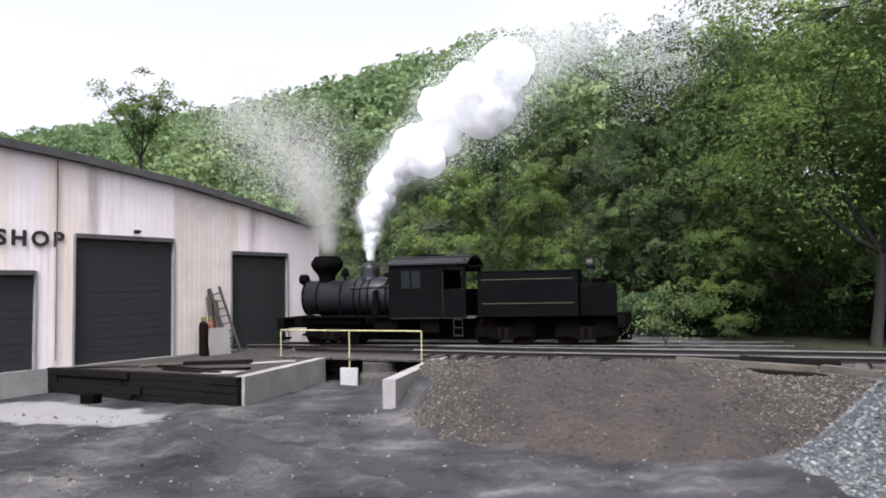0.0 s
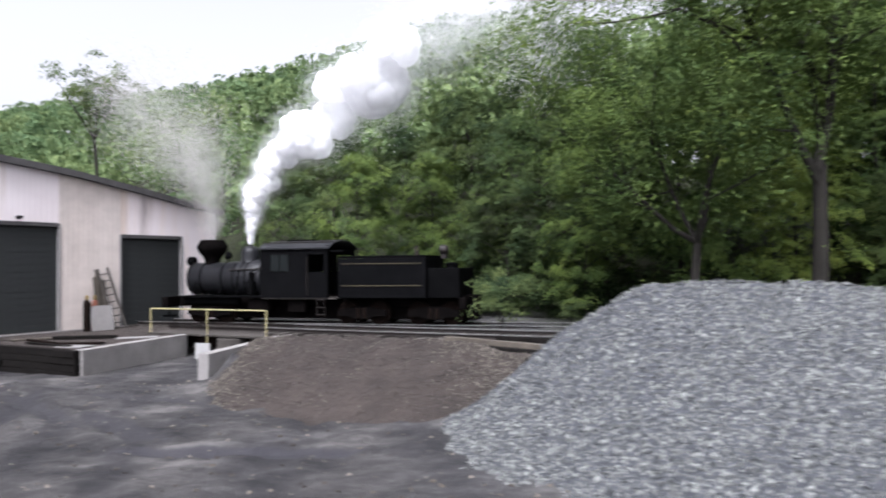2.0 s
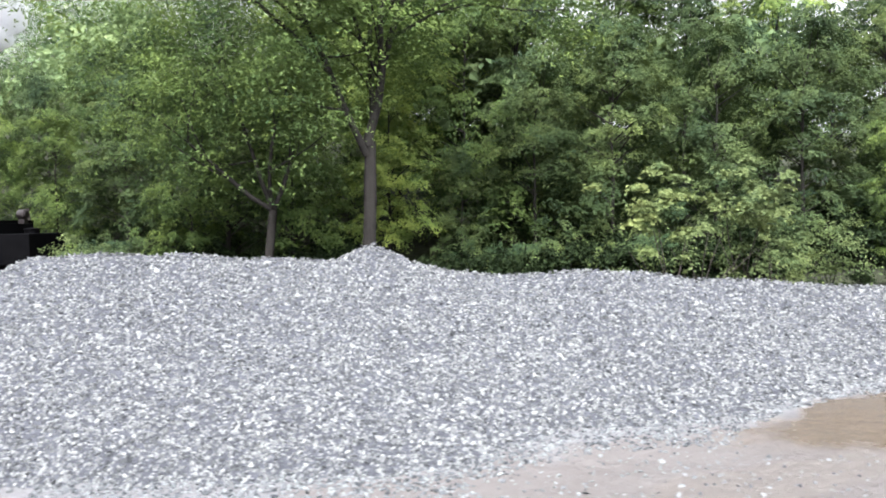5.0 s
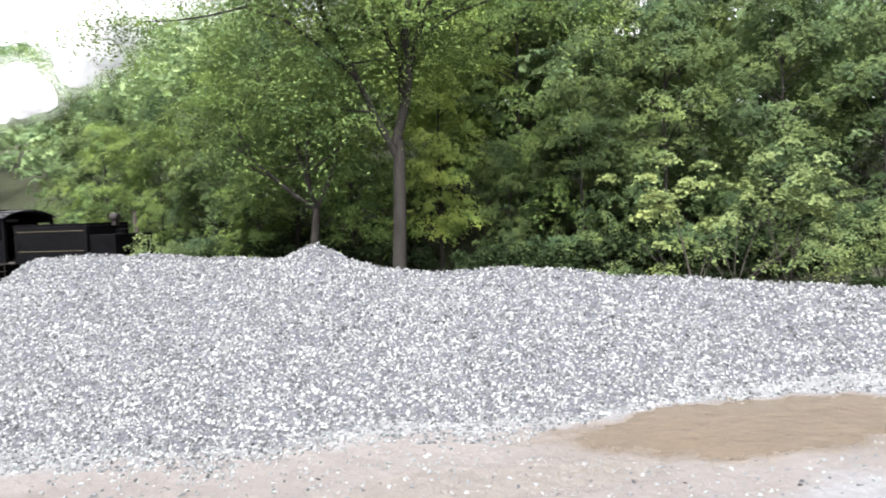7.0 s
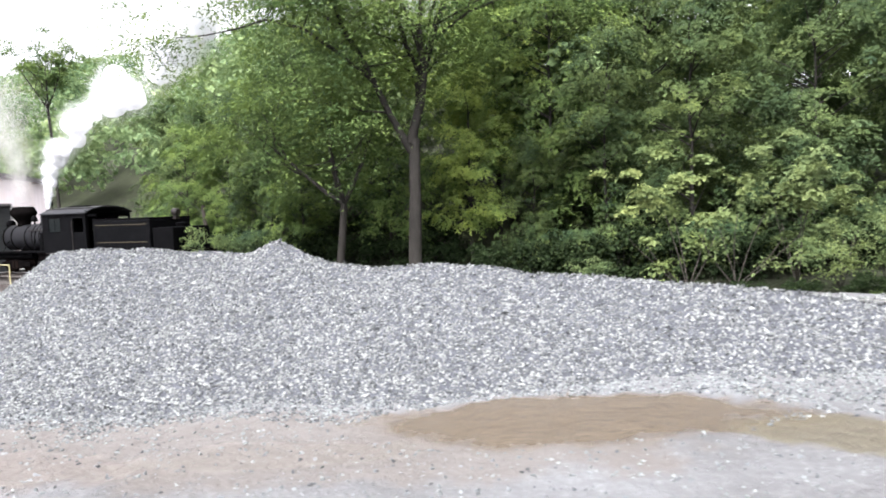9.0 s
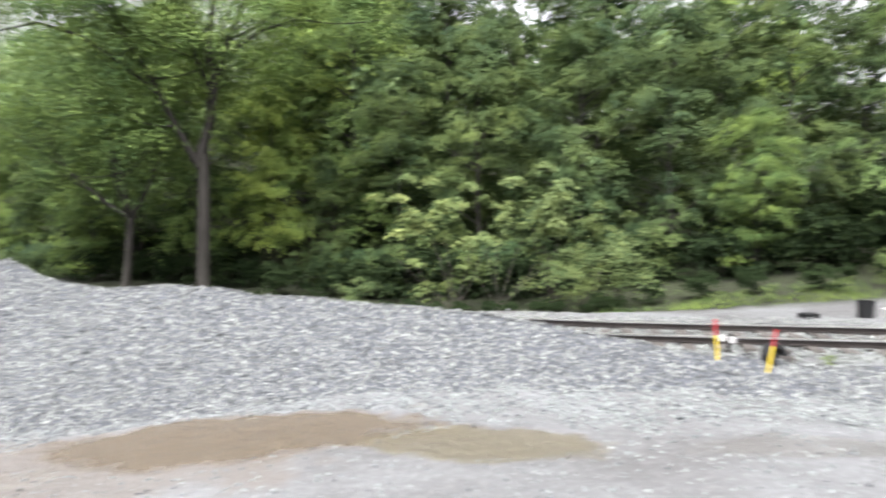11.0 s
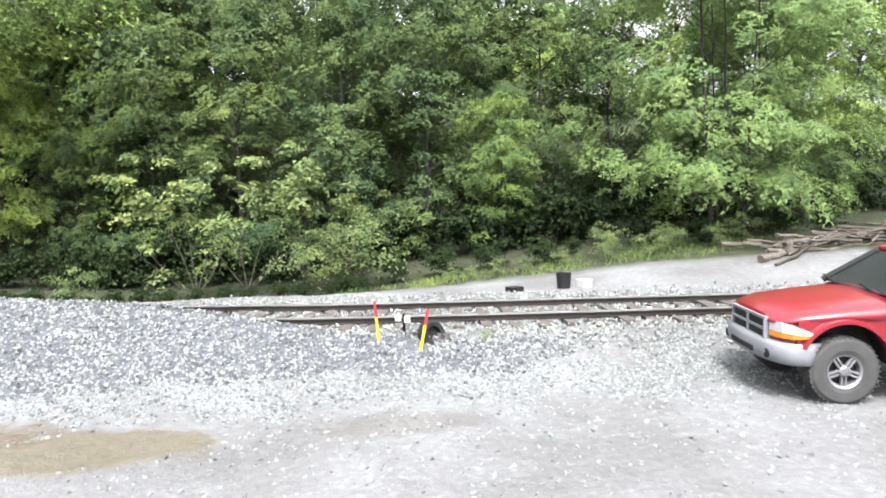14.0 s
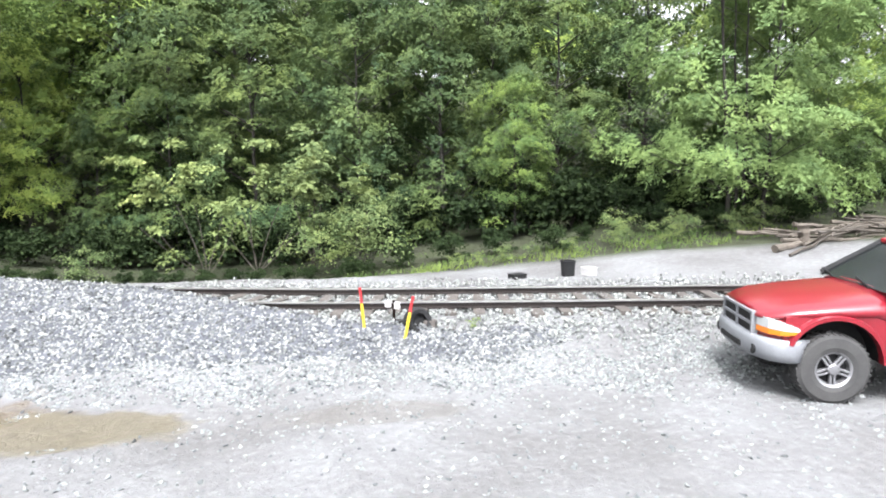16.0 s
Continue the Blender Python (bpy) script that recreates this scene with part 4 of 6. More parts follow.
    part("main_frame", bm, "sooty", lo)
    for y in (-1.3, 0.72):
        bm = bmesh.new()
        box(bm, -10.5, -6.9, y, y + 0.58, 1.0, 1.07, 0.01)
        part("running_board", bm, "black_iron", lo)
    bm = bmesh.new()
    tube(bm, (-10.4, -0.98, 0.86), (-8.05, -0.98, 0.86), 0.17, seg=20)
    part("air_tank", bm, "black_iron", lo, "long black air reservoir under the running board")
    bm = bmesh.new()
    box(bm, -11.28, -11.0, -1.35, 1.35, 0.62, 1.02, 0.03)
    part("pilot_beam", bm, "sooty", lo)
    for y in (-1.0, 1.0):
        bm = bmesh.new()
        box(bm, -11.35, -10.95, y - 0.18, y + 0.18, 0.22, 0.3, 0.01)
        tube(bm, (-11.2, y, 0.28), (-11.1, y, 0.65), 0.025, seg=8)
        part("front_step", bm, "black_iron", lo)
    bm = bmesh.new()
    box(bm, -11.6, -11.28, -0.14, 0.14, 0.62, 0.88, 0.03)
    part("coupler", bm, "rust", lo)
    # cab with window openings in its sides
    cab = thing("cab", Matrix.Identity(4), "black riveted cab with an arched roof", "")
    cab.parent = lo
    x0, x1, w = -6.95, -4.2, 1.32
    for sgn in (-1, 1):
        y = sgn * w
        for name, a, b_, z0, z1 in (("side_panel", x0, x1, 1.0, 1.95), ("side_panel", x0, -6.55, 1.95, 2.85), ("side_panel", -5.75, -5.35, 1.95, 2.85), ("side_panel", -6.55, -5.75, 2.66, 2.85), ("side_panel", -5.35, -4.98, 1.95, 2.85), ("side_panel", x1 - 0.14, x1, 1.95, 2.85), ("side_panel", -4.98, x1 - 0.14, 2.6, 2.85)):
            bm = bmesh.new()
            box(bm, a + 0.002, b_ - 0.002, y - 0.025, y + 0.025, z0 + 0.002, z1 - 0.002)
            part(name, bm, "cab_green", cab)
        bm = bmesh.new()
        box(bm, -6.55, -5.75, y - 0.008, y + 0.008, 1.95, 2.66)
        wdw = part("window", bm, "glass_dark", cab)
        bm = bmesh.new()
        for a, b_, z0, z1 in ((-6.57, -6.51, 1.93, 2.68), (-5.79, -5.73, 1.93, 2.68), (-6.17, -6.13, 1.99, 2.62), (-6.51, -5.79, 1.93, 1.99), (-6.51, -5.79, 2.62, 2.68)):
            box(bm, a, b_, y - 0.032, y + 0.032, z0, z1)
        part("window_frame", bm, "black_iron", cab)
        bm = bmesh.new()
        tube(bm, (-4.98, y + sgn * 0.09, 1.1), (-4.98, y + sgn * 0.09, 2.5), 0.02, seg=8)
        part("grab_rail", bm, "rail_steel", cab)
    bm = bmesh.new()
    box(bm, x0, x0 + 0.05, -w + 0.03, w - 0.03, 1.0, 2.85)
    part("front_panel", bm, "cab_green", cab)
    bm = bmesh.new()
    box(bm, x0 + 0.05, x1 + 0.3, -w + 0.03, w - 0.03, 0.94, 1.0)
    part("cab_floor", bm, "tie", cab)
    bm = bmesh.new()
    arc = [(-1.42 + 2.84 * k / 14, 2.80 + 0.30 * (1 - abs((k - 7) / 7) ** 2.4)) for k in range(15)]
    prism(bm, [(a, z + 0.05) for a, z in arc] + [(a, z) for a, z in arc[::-1]], -(x1 + 0.1), -(x0 - 0.06), Matrix.Rotation(radians(90), 4, "Z"))
    part("roof", bm, "boiler_jacket", cab, "arched sheet metal roof with a pale worn edge")
    for y in (-0.9, 0.0, 0.9):
        bm = bmesh.new()
        z = 2.86 + 0.30 * (1 - abs(y / 1.42) ** 2.4)
        box(bm, x0 - 0.1, x1 + 0.1, y - 0.02, y + 0.02, z - 0.01, z + 0.03)
        part("roof_rib", bm, "rail_steel", cab)
    bm = bmesh.new()
    box(bm, -6.3, -5.2, -0.4, 0.4, 3.12, 3.2, 0.02)
    part("roof_hatch", bm, "black_iron", cab)
    # bunker and water tank
    bk = thing("bunker", Matrix.Identity(4), "black riveted fuel bunker and water tank with faded gold lining", "")
    bk.parent = lo
    bm = bmesh.new()
    box(bm, -3.8, -0.45, -1.3, 1.3, 0.98, 2.42, 0.03)
    part("tank", bm, "cab_green", bk)
    for y in (-1.31, 1.31):
        for z in (1.42, 2.22):
            bm = bmesh.new()
            box(bm, -3.65, -0.6, y - 0.005, y + 0.005, z, z + 0.022)
            part("lining", bm, "gold_line", bk)
    for y0, y1, xa, xb in ((-1.3, -1.22, -3.8, -0.45), (1.22, 1.3, -3.8, -0.45), (-1.22, 1.22, -0.53, -0.45)):
        bm = bmesh.new()
        box(bm, xa, xb, y0, y1, 2.425, 2.52)
        part("coaming", bm, "black_iron", bk)
    bm = bmesh.new()
    box(bm, -4.28, -4.2, -1.28, -1.2, 1.0, 2.95)
    box(bm, -4.28, -3.6, -1.28, -1.2, 2.68, 2.75)
    part("ladder_post", bm, "black_iron", bk)
    bm = bmesh.new()
    box(bm, -0.4, 0.75, -1.2, 1.2, 0.98, 2.05, 0.03)
    part("rear_tank", bm, "black_iron", bk)
    bm = bmesh.new()
    lathe(bm, [(0.16, 0), (0.19, 0.03), (0.19, 0.24), (0.14, 0.3)], Matrix.Translation((-0.25, 0, 2.72)) @ along, 16)
    box(bm, -0.2, 0.0, -0.12, 0.12, 2.4, 2.56)
    part("rear_lamp", bm, "rail_steel", bk)
    bm = bmesh.new()
    lathe(bm, [(0.24, 2.05), (0.24, 2.16), (0.27, 2.18), (0.27, 2.22), (0.05, 2.26)], Matrix.Translation((0.2, 0, 0)), 18)
    part("water_hatch", bm, "black_iron", bk)
    bm = bmesh.new()
    box(bm, 0.75, 1.0, -1.3, 1.3, 0.6, 1.0, 0.03)
    part("rear_beam", bm, "sooty", lo)
    # three geared trucks
    for s in (-9.35, -3.0, -0.25):
        tr = thing("bogie", Matrix.Translation((s, 0, 0)), "", "")
        tr.parent = lo
        for dx in (-0.62, 0.62):
            for y in (-0.75, 0.75):
                bm = bmesh.new()
                lathe(bm, [(0.1, -0.1), (0.13, -0.09), (0.14, -0.05), (0.34, -0.045), (0.36, -0.06), (0.42, -0.06), (0.42, 0.05), (0.455, 0.055), (0.455, 0.08), (0.1, 0.08)], Matrix.Translation((dx, y, 0.425)) @ Matrix.Rotation(radians(90 if y < 0 else -90), 4, "X") @ Matrix.Scale(-1, 4, (0, 0, 1)), 28)
                part("wheel", bm, "rust", tr)
            bm = bmesh.new()
            tube(bm, (dx, -0.95, 0.425), (dx, 0.95, 0.425), 0.08, seg=12)
            part("axle", bm, "black_iron", tr)
        for y in (-0.98, 0.98):
            bm = bmesh.new()
            prism(bm, [(-0.95, 0.32), (-0.95, 0.52), (-0.3, 0.66), (0.3, 0.66), (0.95, 0.52), (0.95, 0.32), (0.5, 0.3), (0.25, 0.2), (-0.25, 0.2), (-0.5, 0.3)], y - 0.05, y + 0.05)
            part("side_frame", bm, "sooty", tr)
            bm = bmesh.new()
            for dx in (-0.12, 0.12):
                tube(bm, (dx, y * 1.06, 0.24), (dx, y * 1.06, 0.6), 0.07, seg=10)
            part("spring", bm, "rust", tr)
        bm = bmesh.new()
        box(bm, -0.25, 0.25, -0.9, 0.9, 0.5, 0.62)
        part("bolster", bm, "sooty", tr)
    for s, ln in ((-7.6, 0.9), (-5.9, 0.7)):
        bm = bmesh.new()
        box(bm, s, s + ln, -1.15, -0.7, 0.45, 0.93, 0.03)
        part("ash_pan", bm, "sooty", lo)
    bm = bmesh.new()
    for s in (-4.65, -4.35):
        tube(bm, (s, -1.28, 0.3), (s, -1.28, 1.0), 0.02, seg=6)
    for z in (0.35, 0.62, 0.9):
        box(bm, -4.66, -4.34, -1.34, -1.2, z, z + 0.03)
    part("cab_steps", bm, "rail_steel", lo)
    return lo


make_loco()


# ---- red pickup truck ----
TRUCK_S = 1.06
TRUCK = Matrix.Translation((33.55, -1.2, 0.2)) @ Matrix.Rotation(radians(-22 + 180), 4, "Z")  # local x forwards, y to its left; origin under the near front wheel


def make_truck():
    tk = thing("pickup_truck", TRUCK @ Matrix.Scale(TRUCK_S, 4), "parked red pickup truck with grey bumper and lower trim", "pickup truck")
    y_near, y_far = 0.10, -1.70
    ym = (y_near + y_far) / 2

    def loft(name, sections, mat, label="", parent=tk, smooth=True, close=True):
        """Sections of equal outlines, joined end to end."""
        bm = bmesh.new()
        rings = [[bm.verts.new(p) for p in s] for s in sections]
        k = len(rings[0])
        for a, b in zip(rings, rings[1:]):
            for i in range(k if close else k - 1):
                j = (i + 1) % k
                bm.faces.new((a[i], a[j], b[j], b[i]))
        if close:
            bm.faces.new(rings[0][::-1])
            bm.faces.new(rings[-1])
        return part(name, bm, mat, parent, label, smooth)

    def slab(x, half, z0, z1, shoulder=0.1, tuck=0.05):
        """A cross-section of the body at x: sides, rounded shoulders, crowned top."""
        h, tall = half, z1 - z0
        sh = min(shoulder, 0.4 * tall)
        out = [(-h + tuck, z0), (-h, z0 + min(0.12, 0.2 * tall)), (-h, z0 + 0.45 * tall), (-h + 0.02, z1 - sh), (-h + 0.09, z1 - 0.4 * sh), (-h + 0.22, z1 - 0.05 * sh), (-0.4, z1 + 0.03), (0, z1 + 0.04)]
        out += [(-a, z) for a, z in out[-2::-1]]
        return [(x, ym + a, z) for a, z in out]

    # hood and front wings, open over the wheels
    loft("hood", [slab(0.765, 0.54, 0.89, 0.935), slab(0.74, 0.66, 0.89, 0.96), slab(0.6, 0.79, 0.89, 1.015), slab(0.4, 0.87, 0.92, 1.065), slab(0.0, 0.90, 0.94, 1.12), slab(-0.45, 0.90, 0.93, 1.165), slab(-0.62, 0.90, 0.86, 1.175)], "red_paint", "glossy red hood and wings")
    for s in (y_near, y_far):
        o = 1 if s > ym else -1
        arch = [(0.525 * math.cos(a), 0.41 + 0.52 * math.sin(a)) for a in np.linspace(0, math.pi, 17)]
        bm = bmesh.new()
        prism(bm, [(-0.62, 0.41), (-0.62, 0.97), (0.54, 0.95), (0.56, 0.69), (0.53, 0.6)] + arch[1:], s - 0.06 * o - 0.03, s - 0.06 * o + 0.03)
        part("wing", bm, "red_paint", tk)
    bm = bmesh.new()
    plan = [(0.52, -0.84), (0.56, -0.82), (0.66, -0.74), (0.72, -0.55), (0.74, -0.3), (0.745, 0.0), (0.74, 0.3), (0.72, 0.55), (0.66, 0.74), (0.56, 0.82), (0.52, 0.84), (0.3, 0.6), (0.3, -0.6)]
    lo_, hi_ = [bm.verts.new((x, ym + y, 0.62)) for x, y in plan], [bm.verts.new((x - 0.01, ym + y, 0.9)) for x, y in plan]
    bm.faces.new(lo_)
    bm.faces.new(hi_[::-1])
    for k in range(len(plan)):
        j = (k + 1) % len(plan)
        bm.faces.new((lo_[j], lo_[k], hi_[k], hi_[j]))
    part("front_panel", bm, "red_paint", tk)
    for s in (y_near, y_far):
        o = 1 if s > ym else -1
        bm = bmesh.new()
        ya, yb = s - 0.07 * o, s + 0.03 * o
        rings = []
        for k in range(19):
            a = 0.42 + (math.pi - 0.42) * k / 18
            c_, n_ = math.cos(a), math.sin(a)
            rings.append([bm.verts.new((r_ * c_, y_, 0.41 + (r_ - 0.005) * n_)) for r_, y_ in ((0.52, ya), (0.52, yb), (0.565, yb), (0.6, ya))])
        for p_, q_ in zip(rings, rings[1:]):
            for k in range(4):
                bm.faces.new((p_[k], p_[(k + 1) % 4], q_[(k + 1) % 4], q_[k]))
        bm.faces.new(rings[0])
        bm.faces.new(rings[-1][::-1])
        part("wheel_arch", bm, "red_paint", tk)
        bm = bmesh.new()
        for k in range(12):
            a, b = math.pi * k / 12, math.pi * (k + 1) / 12
            q = [(r_ * math.cos(c_), 0.41 + (r_ - 0.008) * math.sin(c_)) for r_, c_ in ((0.528, a), (0.55, a), (0.55, b), (0.528, b))]
            prism(bm, q, s - 0.10 * o, s - 0.5 * o)
        part("arch_liner", bm, "plastic_black", tk)
    # cab body and bed
    loft("cab_body", [slab(-0.625, 0.90, 0.42, 1.2), slab(-0.95, 0.905, 0.4, 1.21), slab(-2.6, 0.905, 0.4, 1.22), slab(-2.75, 0.905, 0.42, 1.22)], "red_paint")
    loft("bed", [slab(-2.79, 0.9, 0.5, 1.2), slab(-2.85, 0.905, 0.5, 1.2)], "red_paint")
    bm = bmesh.new()
    for s in (y_near, y_far):
        o = 1 if s > ym else -1
        rear = [(-3.33 + 0.5 * math.cos(a), 0.40 + 0.49 * math.sin(a)) for a in np.linspace(0, math.pi, 15)]
        prism(bm, [(-2.85, 1.2), (-2.85, 0.5)] + rear + [(-4.5, 0.55), (-4.5, 1.2)], s - 0.06 * o - 0.03, s - 0.06 * o + 0.03)
    box(bm, -4.5, -4.44, y_far + 0.06, y_near - 0.06, 0.6, 1.2)
    box(bm, -4.44, -2.85, y_far + 0.1, y_near - 0.1, 0.72, 0.76)
    part("bed_side", bm, "red_paint", tk)
    # greenhouse
    bot, topz = 1.21, 1.66
    fx0, fx1, rx1, rx0 = -0.60, -1.28, -2.45, -2.68
    hb, ht = 0.85, 0.66
    bm = bmesh.new()
    roof = [(fx1 - 0.02, -ht, topz), (fx1 - 0.12, -ht + 0.05, topz + 0.05), (rx1 + 0.1, -ht + 0.05, topz + 0.05), (rx1, -ht, topz)]
    a = [bm.verts.new((x, ym + y, z)) for x, y, z in roof]
    b = [bm.verts.new((x, ym - y, z)) for x, y, z in roof]
    for k in range(3):
        bm.faces.new((a[k], a[k + 1], b[k + 1], b[k]))
    r2 = bmesh.ops.extrude_face_region(bm, geom=bm.faces[:])
    for v in r2["geom"]:
        if isinstance(v, bmesh.types.BMVert):
            v.co.z -= 0.03
    part("roof", bm, "red_paint", tk)
    for p0, p1, r0, r1 in [q for s in (-1, 1) for q in (
            ((fx0, ym + s * hb, bot), (fx1, ym + s * ht, topz), 0.045, 0.04), ((-1.95, ym + s * (hb + 0.01), bot), (-1.98, ym + s * ht, topz), 0.045, 0.045),
            ((rx0, ym + s * hb, bot), (rx1, ym + s * ht, topz), 0.07, 0.06), ((fx1, ym + s * ht, topz), (rx1, ym + s * ht, topz), 0.045, 0.045))] + [((fx1, ym - ht, topz), (fx1, ym + ht, topz), 0.04, 0.04)]:
        bm = bmesh.new()
        tube(bm, p0, p1, r0, r1, 8)
        part("pillar", bm, "plastic_black" if p0[1] < ym - 0.5 and p0[0] == fx0 else "red_paint", tk)

    def pane(name, corners):
        bm = bmesh.new()
        f = bm.faces.new([bm.verts.new(c) for c in corners])
        r = bmesh.ops.extrude_face_region(bm, geom=[f])
        n = f.normal if f.normal.length else Vector((0, 0, 1))
        f.normal_update()
        for v in r["geom"]:
            if isinstance(v, bmesh.types.BMVert):
                v.co += f.normal * 0.006
        return part(name, bm, "glass_dark", tk)

    pane("windscreen", [(fx0, ym - hb, bot), (fx0, ym + hb, bot), (fx1, ym + ht, topz), (fx1, ym - ht, topz)])
    for s in (-1, 1):
        pane("side_window", [(fx0 - 0.05, ym + s * hb, bot), (-1.95, ym + s * hb, bot), (-1.98, ym + s * ht, topz), (fx1, ym + s * ht, topz)])
        pane("side_window", [(-1.96, ym + s * hb, bot), (rx0, ym + s * hb, bot), (rx1, ym + s * ht, topz), (-1.99, ym + s * ht, topz)])
    pane("rear_window", [(rx0, ym - hb, bot), (rx0, ym + hb, bot), (rx1, ym + ht, topz), (rx1, ym - ht, topz)])
    bm = bmesh.new()
    bm.free()
    for k in (-1, 1):
        bm = bmesh.new()
        tube(bm, (-0.56, ym + k * 0.45, 1.225), (-0.66, ym + k * 0.45 - 0.5, 1.27), 0.012, seg=6)
        part("wiper", bm, "plastic_black", tk)
    # front: grille, lamps, bumper
    bm = bmesh.new()
    box(bm, 0.70, 0.782, ym - 0.47, ym + 0.47, 0.68, 0.92, 0.015)
    g = part("grille", bm, "plastic_black", tk, "black cross bar grille with a grey surround")
    for a, b_, z0, z1 in ((-0.5, 0.5, 0.915, 0.95), (-0.5, 0.5, 0.65, 0.685), (-0.52, -0.475, 0.65, 0.95), (0.475, 0.52, 0.65, 0.95), (-0.03, 0.03, 0.68, 0.92), (-0.475, 0.475, 0.78, 0.815)):
        bm = bmesh.new()
        box(bm, 0.72, 0.80, ym + a, ym + b_, z0, z1, 0.008)
        part("grille_bar", bm, "bumper_grey", g)
    lamp = [(0.735, 0.545, 0.735, 0.925), (0.715, 0.64, 0.735, 0.925), (0.68, 0.745, 0.735, 0.915), (0.59, 0.845, 0.735, 0.895), (0.5, 0.885, 0.74, 0.865), (0.40, 0.905, 0.765, 0.825)]
    for s in (-1, 1):
        for name, mat, label, f0, f1, proud in (("headlamp", "lamp_clear", "clear headlamp", 0.36, 1.0, 0.022), ("turn_signal", "lamp_amber", "amber turn signal", 0.0, 0.34, 0.026)):
            bm = bmesh.new()
            rings = []
            for x, y, z0, z1 in lamp:
                nx, ny = x - 0.3, (y - 0.3)
                l_ = math.hypot(nx, ny)
                ox, oy = nx / l_ * proud, ny / l_ * proud
                za, zb = z0 + (z1 - z0) * f0, z0 + (z1 - z0) * f1
                rings.append([bm.verts.new(v) for v in ((x - ox, ym + s * (y - oy), za), (x + ox, ym + s * (y + oy), za), (x + ox, ym + s * (y + oy), zb), (x - ox, ym + s * (y - oy), zb))])
            for p_, q_ in zip(rings, rings[1:]):
                for k in range(4):
                    bm.faces.new((p_[k], p_[(k + 1) % 4], q_[(k + 1) % 4], q_[k]))
            bm.faces.new(rings[0])
            bm.faces.new(rings[-1][::-1])
            part(name, bm, mat, tk, label)
    sect = []
    for y, x in ((-0.93, 0.44), (-0.915, 0.6), (-0.84, 0.72), (-0.6, 0.82), (-0.3, 0.86), (0, 0.87), (0.3, 0.86), (0.6, 0.82), (0.84, 0.72), (0.915, 0.6), (0.93, 0.44)):
        sect.append([(x - 0.12, ym + y * 0.93, 0.40), (x - 0.02, ym + y * 0.99, 0.43), (x, ym + y, 0.52), (x, ym + y, 0.62), (x - 0.03, ym + y * 0.98, 0.68), (x - 0.2, ym + y * 0.9, 0.68)])
    bp = loft("bumper", sect, "bumper_grey", "satin grey front bumper")
    bm = bmesh.new()
    box(bm, 0.82, 0.876, ym - 0.34, ym + 0.34, 0.48, 0.55, 0.012)
    part("air_intake", bm, "plastic_black", bp)
    for s in (-1, 1):
        bm = bmesh.new()
        lathe(bm, [(0.02, 0), (0.055, 0.005), (0.06, 0.03)], Matrix.Translation((0.79, ym + s * 0.62, 0.52)) @ Matrix.Rotation(radians(90), 4, "Y"), 12)
        part("fog_lamp_recess", bm, "plastic_black", bp)
    bm = bmesh.new()
    box(bm, 0.3, 0.66, ym - 0.6, ym + 0.6, 0.42, 0.85)
    box(bm, -4.4, 0.6, ym - 0.45, ym + 0.45, 0.36, 0.52)
    box(bm, -0.62, 0.5, ym - 0.55, ym + 0.55, 0.5, 0.95)
    part("chassis", bm, "plastic_black", tk)
    for s in (y_near, y_far):
        o = 1 if s > ym else -1
        bm = bmesh.new()
        box(bm, -2.8, -0.56, s - 0.03 * o - 0.02, s - 0.03 * o + 0.025, 0.38, 0.62, 0.015)
        part("sill_cladding", bm, "bumper_grey", tk, "grey lower body cladding")
        bm = bmesh.new()
        box(bm, -1.82, -1.66, s, s + 0.02 * o, 1.0, 1.04, 0.006)
        part("door_handle", bm, "plastic_black", tk)
        bm = bmesh.new()
        box(bm, -1.2, -1.05, s + 0.02 * o, s + 0.2 * o, 1.2, 1.38, 0.03)
        tube(bm, (-1.1, s - 0.05 * o, 1.22), (-1.11, s + 0.05 * o, 1.25), 0.02, seg=8)
        part("door_mirror", bm, "plastic_black", tk)
        bm = bmesh.new()
        box(bm, -0.685, -0.68, s - 0.002 * o, s + 0.003 * o, 0.62, 1.16)
        box(bm, -1.93, -1.925, s - 0.002 * o, s + 0.003 * o, 0.62, 1.16)
        part("door_seam", bm, "plastic_black", tk)
        for x in (0.0, -3.33):
            whm = Matrix.Translation((x, s - 0.13 * o, 0.345)) @ Matrix.Rotation(radians(-90 * o), 4, "X") @ Matrix.Scale(1.05, 4)
            wh = thing("wheel", whm, "", "")
            wh.parent = tk
            bm = bmesh.new()
            lathe(bm, [(0.2, -0.12), (0.25, -0.13), (0.35, -0.125), (0.385, -0.1), (0.39, -0.06), (0.39, 0.06), (0.385, 0.1), (0.35, 0.125), (0.25, 0.13), (0.2, 0.115)], None, 40, False)
            part("tyre", bm, "tyre", wh)
            bm = bmesh.new()
            for k in range(40):
                mm = Matrix.Rotation(k * math.tau / 40, 4, "Z")
                box(bm, 0.383, 0.397, -0.012, 0.012, 0.02, 0.115, 0, mm)
                box(bm, 0.383, 0.397, 0.015, 0.036, -0.1, 0.0, 0, mm)
            part("tread", bm, "tyre", wh)
            bm = bmesh.new()
            lathe(bm, [(0.16, 0.02), (0.175, 0.1), (0.2, 0.115), (0.205, 0.1), (0.2, 0.0), (0.17, -0.02)], None, 32, False)
            for k in range(5):
                mm = Matrix.Rotation(k * math.tau / 5 + 0.3, 4, "Z")
                box(bm, 0.04, 0.175, -0.034, -0.008, 0.06, 0.1, 0.006, mm)
                box(bm, 0.04, 0.175, 0.008, 0.034, 0.06, 0.1, 0.006, mm)
            lathe(bm, [(0.065, 0.04), (0.065, 0.11), (0.05, 0.125), (0.01, 0.128)], None, 16)
            part("rim", bm, "chrome", wh, "polished five spoke alloy rim")
            bm = bmesh.new()
